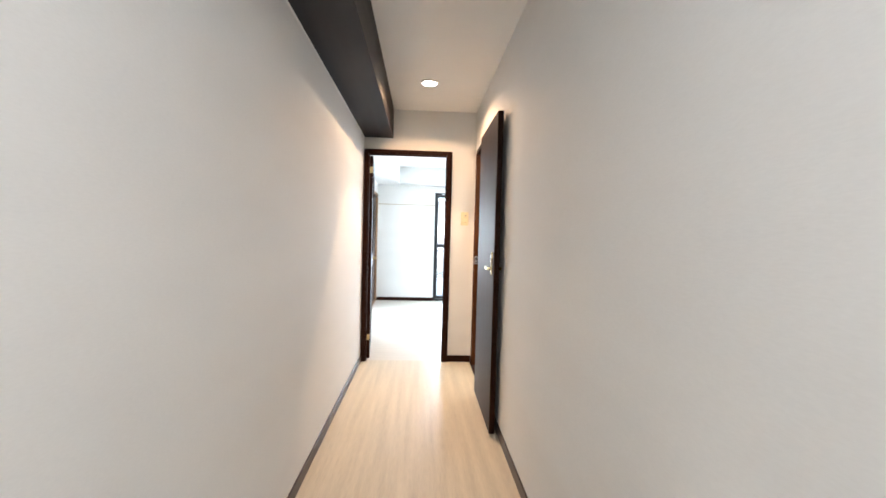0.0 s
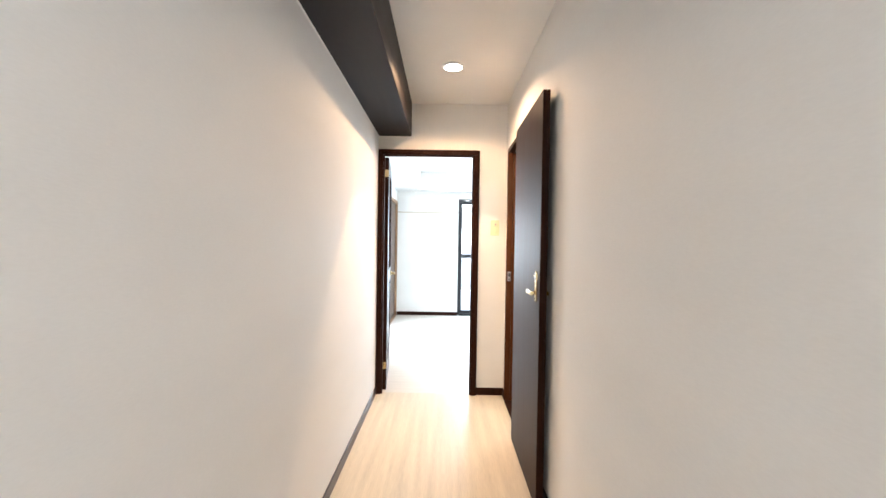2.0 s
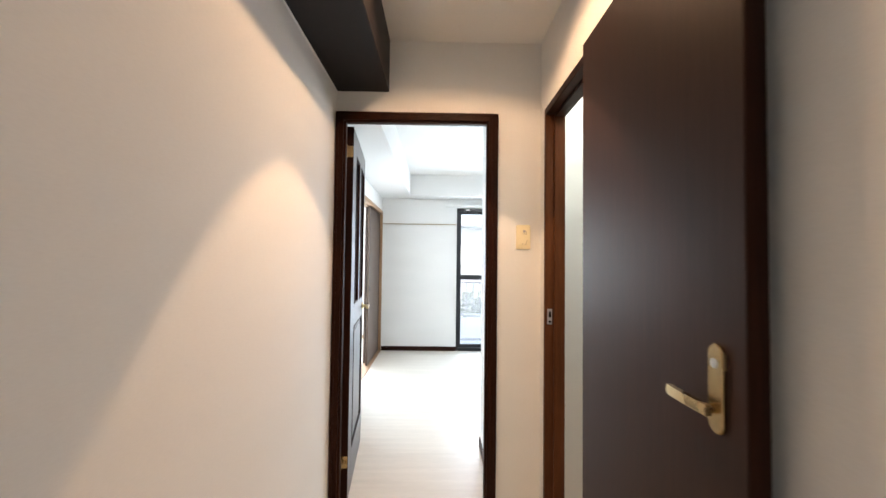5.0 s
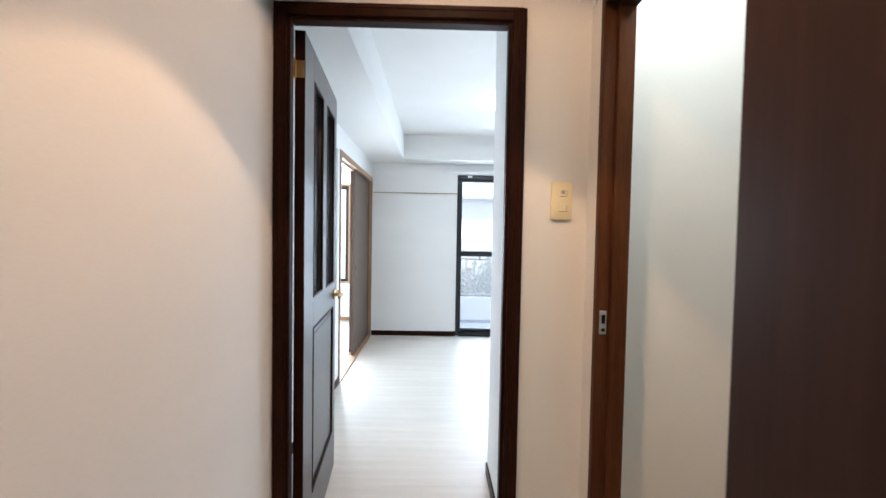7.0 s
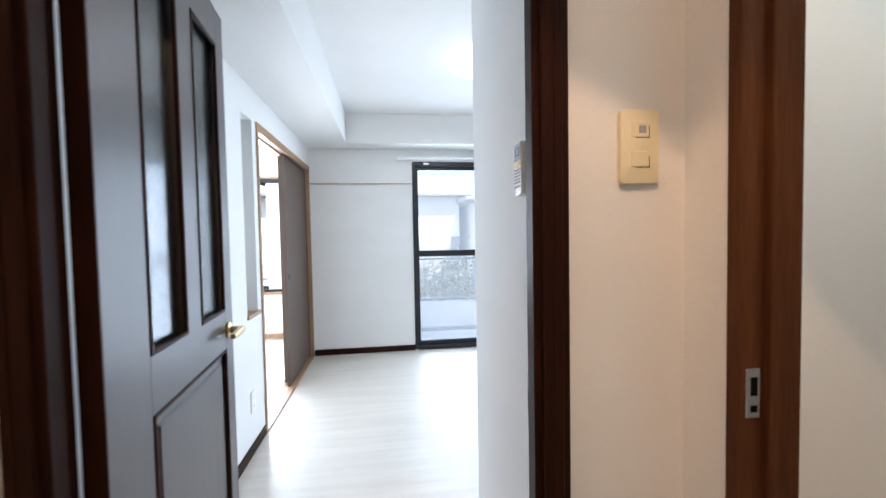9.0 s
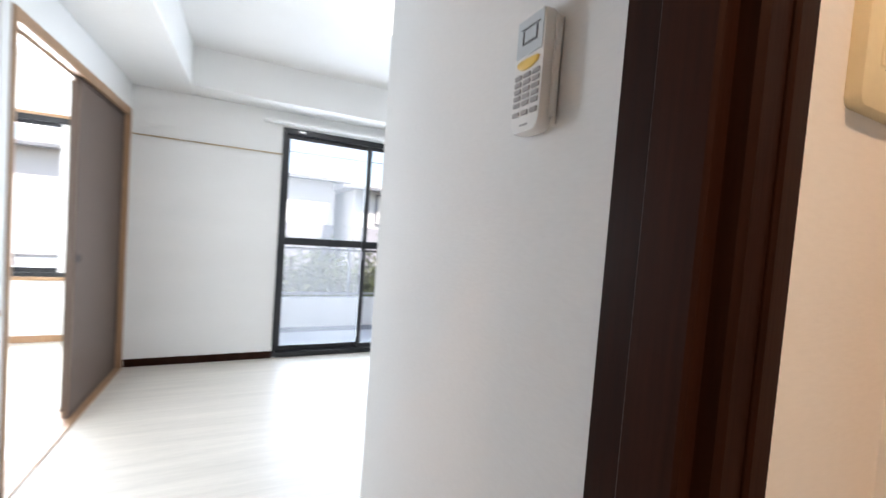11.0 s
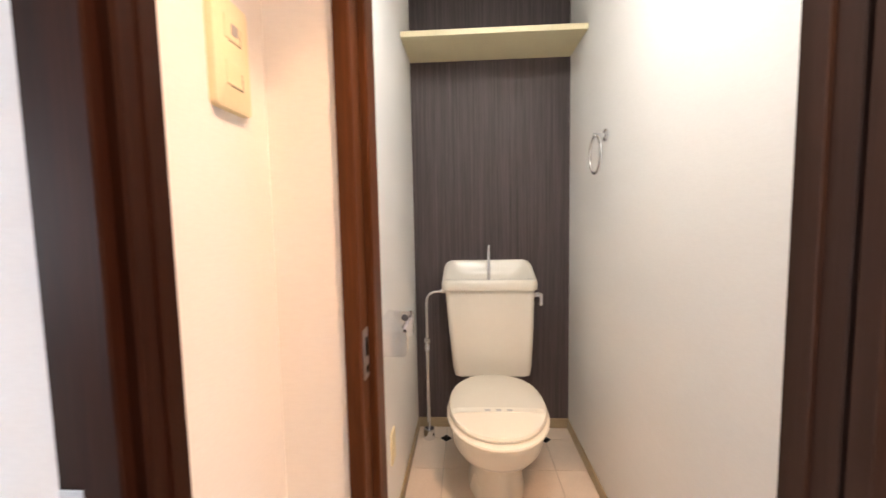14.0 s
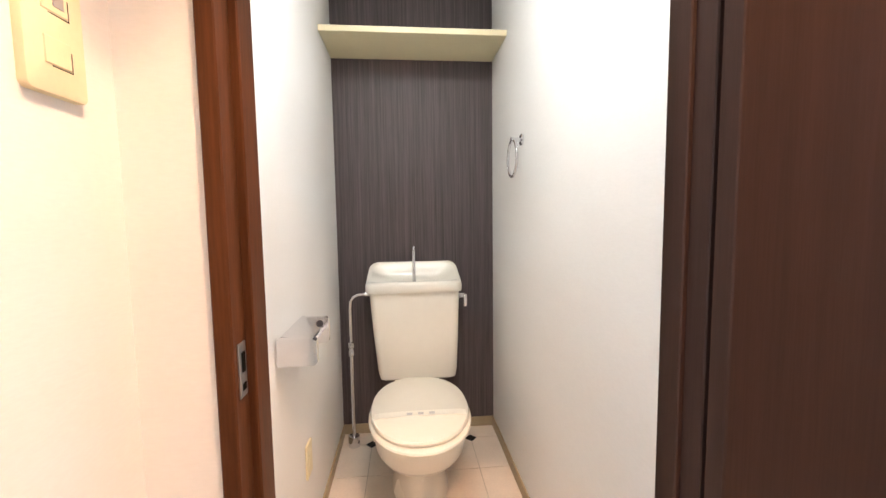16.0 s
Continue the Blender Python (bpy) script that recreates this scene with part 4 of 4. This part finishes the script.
for i in range(37):
    ob = new("baluster", bar_mesh)
    ob.parent, ob.matrix_parent_inverse = rl, rl.matrix_basis.inverted()
    ob.matrix_basis = pose(-0.27 + i * 0.12, 5.06, 0)
for x in (-0.33, 0.62, 1.76, 2.9, 4.1):
    part("post", box(bmesh.new(), x - 0.016, x + 0.016, 5.044, 5.076, 0.285, 0.886, 0.002), GREYM, rl)

G = -3.0   # street level, one storey down
piece("ground", boxes((-400, 400, 5.13, 900, G - 0.2, G)), ASPH, "grey street surface", "ground")


def shutter_window(house, x0, x1, y, z0, z1):
    w = part("window", boxes((x0 - 0.05, x0, y - 0.05, y + 0.02, z0 - 0.05, z1 + 0.05), (x1, x1 + 0.05, y - 0.05, y + 0.02, z0 - 0.05, z1 + 0.05), (x0, x1, y - 0.05, y + 0.02, z1, z1 + 0.05), (x0, x1, y - 0.05, y + 0.02, z0 - 0.05, z0)), GREYM, house, "grey framed louvred window")
    slats = int((z1 - z0) / 0.09)
    for i in range(slats):
        part("slat", moved(boxes((x0, x1, -0.035, 0.035, -0.006, 0.006)), Matrix.Translation((0, y - 0.01, z0 + 0.045 + i * 0.09)) @ Matrix.Rotation(radians(35), 4, "X")), HOUSEW, w)
    return w


def house(x0, x1, y0, y1, eave, ridge, label, low_x, windows=(), plain=()):
    h = thing("house", ((x0 + x1) / 2, y0, G), label, "house")
    part("wall", walled("x", (x0, x1), y0, y1, (G, eave), ()), HOUSEW, h)
    roof = loft(bmesh.new(), [[(x, y0 - 0.5, eave), (x, y1 + 0.5, eave), (x, y1 + 0.5, eave + 0.12), (x, (y0 + y1) / 2, ridge), (x, y0 - 0.5, eave + 0.12)] for x in (x0 - 0.5, x1 + 0.5)])
    part("roof", roof, ROOFM, h, "grey roof")
    # grey tone stands in for lower-storey shade; low_x clears the side window's view
    part("lower_wall", box(bmesh.new(), low_x, x1 + 0.03, y0 - 0.035, y0 - 0.001, G, 1.16, 0.004), LOWERW, h, "lower wall toned grey for shade")
    part("gutter", box(bmesh.new(), x0 - 0.5, x1 + 0.5, y0 - 0.60, y0 - 0.5, eave - 0.01, eave + 0.09, 0.01), GREYM, h)
    for w in windows:
        shutter_window(h, w[0], w[1], y0 - 0.02, w[2], w[3])
    for w in plain:
        o = part("window", boxes((w[0], w[0] + 0.06, y0 - 0.06, y0, w[2], w[3]), (w[1] - 0.06, w[1], y0 - 0.06, y0, w[2], w[3]), (w[0], w[1], y0 - 0.06, y0, w[3] - 0.06, w[3]), (w[0], w[1], y0 - 0.06, y0, w[2], w[2] + 0.06), ((w[0] + w[1]) / 2 - 0.03, (w[0] + w[1]) / 2 + 0.03, y0 - 0.05, y0, w[2], w[3])), GREYM, h, "grey framed window")
        part("pane", boxes((w[0] + 0.06, w[1] - 0.06, y0 - 0.02, y0 - 0.012, w[2] + 0.06, w[3] - 0.06)), LCD, o, "pale reflecting pane")
    return h


house(3.8, 14.0, 14.0, 21.0, 2.47, 2.85, "pale rendered house with louvred window and grey roof", 3.77, windows=((4.62, 5.10, 1.33, 2.33),), plain=((5.2, 6.9, 1.36, 2.3), (4.6, 6.2, -1.9, -0.2), (8.5, 10.0, -1.9, -0.6)))
house(-9.0, 3.4, 15.5, 23.0, 2.78, 2.98, "pale rendered house with a low flat roof across the street", -0.8, plain=((-5.5, -2.5, -2.2, -0.3),))
gw = thing("block_wall", (2.0, 12.0, G), "pale grey block garden wall beyond the street", "garden wall")
part("wall", box(bmesh.new(), -9.0, 15.0, 12.0, 12.15, G, -0.9, 0.01), CONC, gw)
part("coping", box(bmesh.new(), -9.0, 15.0, 11.97, 12.18, -0.9, -0.84, 0.01), CONC, gw)
for x in (-14.0, 16.0):
    up = thing("utility_pole", (x, 11.0, G), "grey concrete utility pole by the street", "utility pole", "utility poles")
    part("mast", tube(bmesh.new(), [(x, 11.0, G), (x, 11.0, 4.2)], [0.16, 0.11], 14), CONC, up, "", True)
    part("crossarm", box(bmesh.new(), x - 0.05, x + 0.05, 10.3, 11.7, 3.6, 3.7, 0.005), GREYM, up)
cb = thing("overhead_cable", (2.0, 11.0, 3.1), "thin dark overhead cable sagging across the street", "cable")
part("wire", tube(bmesh.new(), [(x, 11.0, 3.0 + 0.0025 * (x - 1) ** 2) for x in np.linspace(-14, 16, 31)], 0.012, 6), INK, cb)


def tree(x, y, height, spread, seed):
    rng = random.Random(seed)
    t = thing("tree", (x, y, G), "small garden tree with fresh green leaves", "tree", "garden trees")
    trunk = tube(bmesh.new(), [(x, y, G), (x + 0.05, y, G + height * 0.3), (x - 0.04, y + 0.03, G + height * 0.6), (x, y, G + height * 0.9)], [0.09, 0.07, 0.05, 0.02], 8)
    tips = []
    for i in range(9):
        a, z = rng.uniform(0, 6.28), G + height * rng.uniform(0.4, 0.8)
        tip = Vector((x + math.cos(a) * spread * 0.8, y + math.sin(a) * spread * 0.8, z + height * 0.18))
        tube(trunk, [(x, y, z), (x + math.cos(a) * spread * 0.4, y + math.sin(a) * spread * 0.4, z + height * 0.11), tip], [0.03, 0.02, 0.008], 6)
        tips.append(tip)
    part("trunk", trunk, BARK, t)
    vs, fs = [], []
    for i in range(2600):
        c = rng.choice(tips) + Vector((rng.gauss(0, spread * 0.34), rng.gauss(0, spread * 0.34), rng.gauss(0.0, height * 0.11)))
        q = Euler((rng.uniform(0, 6.3), rng.uniform(0, 6.3), rng.uniform(0, 6.3)))
        s, k = rng.uniform(0.05, 0.10), len(vs)
        vs += [tuple(c + Vector(v) @ q.to_matrix() * s) for v in ((-1, 0, 0), (0, -0.45, 0.1), (1, 0, 0), (0, 0.45, 0.1))]
        fs.append((k, k + 1, k + 2, k + 3))
    me = bpy.data.meshes.new("crown")
    me.from_pydata(vs, [], fs)
    me.materials.append(LEAF)
    c = new("crown", me)
    c.parent, c.matrix_parent_inverse = t, t.matrix_basis.inverted()
    tagged(c, "loose crown of small green leaves", kind="stuff")


for n, (x, y, h, s) in enumerate(((5.1, 11.2, 2.9, 0.7), (6.6, 11.2, 3.7, 0.9), (1.7, 11.3, 3.1, 0.7), (2.9, 11.1, 3.2, 0.75), (0.3, 11.2, 2.9, 0.7), (3.9, 11.3, 2.6, 0.5))):
    tree(x, y, h, s, n)

# ---- toilet floor: cut-corner tiles with small black squares between ----
ft = thing("floor_toilet", (1.9, -0.41, 0), "blush tiled toilet floor with small black inserts", "floor", kind="structure")
part("bed", boxes((TX0 + 0.0036, TX1, TY0, TY1, -0.08, -0.003)), GROUT, ft)
PITCH, JX, JY = 0.266, 2.600, -0.150


def cut_tile(i, j):
    """A tile between joints i, i + 1 along x and j, j + 1 along y, clipped to the room, its corners cut where a black square sits."""
    x0, x1, y0, y1 = JX - (i + 1) * PITCH + 0.0016, JX - i * PITCH - 0.0016, JY - (j + 1) * PITCH + 0.0016, JY - j * PITCH - 0.0016
    c = 0.0335
    has = lambda a, b: (a + b) % 2 == 0
    pts = []
    for px, py, a, b, order in ((x0, y0, i + 1, j + 1, 0), (x1, y0, i, j + 1, 1), (x1, y1, i, j, 0), (x0, y1, i + 1, j, 1)):
        sx, sy = (1 if px == x0 else -1), (1 if py == y0 else -1)
        if has(a, b):
            first, second = (px, py + sy * c), (px + sx * c, py)
            pts += [first, second] if order == 0 else [second, first]
        else:
            pts.append((px, py))
    lo_x, hi_x, lo_y, hi_y = TX0 + 0.004, TX1 - 0.0005, TY0 + 0.0005, TY1 - 0.0005
    for axis, edge, keep_over in ((0, lo_x, True), (0, hi_x, False), (1, lo_y, True), (1, hi_y, False)):
        out = []
        for p, q in zip(pts, pts[1:] + pts[:1]):
            ins = lambda v: v[axis] >= edge if keep_over else v[axis] <= edge
            if ins(p):
                out.append(p)
            if ins(p) != ins(q):
                f = (edge - p[axis]) / (q[axis] - p[axis])
                out.append((p[0] + f * (q[0] - p[0]), p[1] + f * (q[1] - p[1])))
        pts = out
        if len(pts) < 3:
            return None
    mx, my = sum(p[0] for p in pts) / len(pts), sum(p[1] for p in pts) / len(pts)
    return loft(bmesh.new(), [[(mx + (x - mx) * k, my + (y - my) * k, z) for x, y in pts] for z, k in ((-0.003, 1), (-0.0006, 1), (0.0, 0.992))])


for i in range(-1, 6):
    for j in range(-1, 3):
        bm = cut_tile(i, j)
        if bm:
            part("tile", bm, TILE, ft)
        cx, cy = JX - i * PITCH, JY - j * PITCH
        if (i + j) % 2 == 0 and TX0 + 0.04 < cx < TX1 - 0.03 and TY0 + 0.03 < cy < TY1 - 0.03:
            part("insert", loft(bmesh.new(), [[(cx + dx * k, cy + dy * k, z) for dx, dy in ((0.031, 0), (0, 0.031), (-0.031, 0), (0, -0.031))] for z, k in ((-0.003, 1), (0.0002, 0.98))]), BLACKT, ft, "small black square insert")
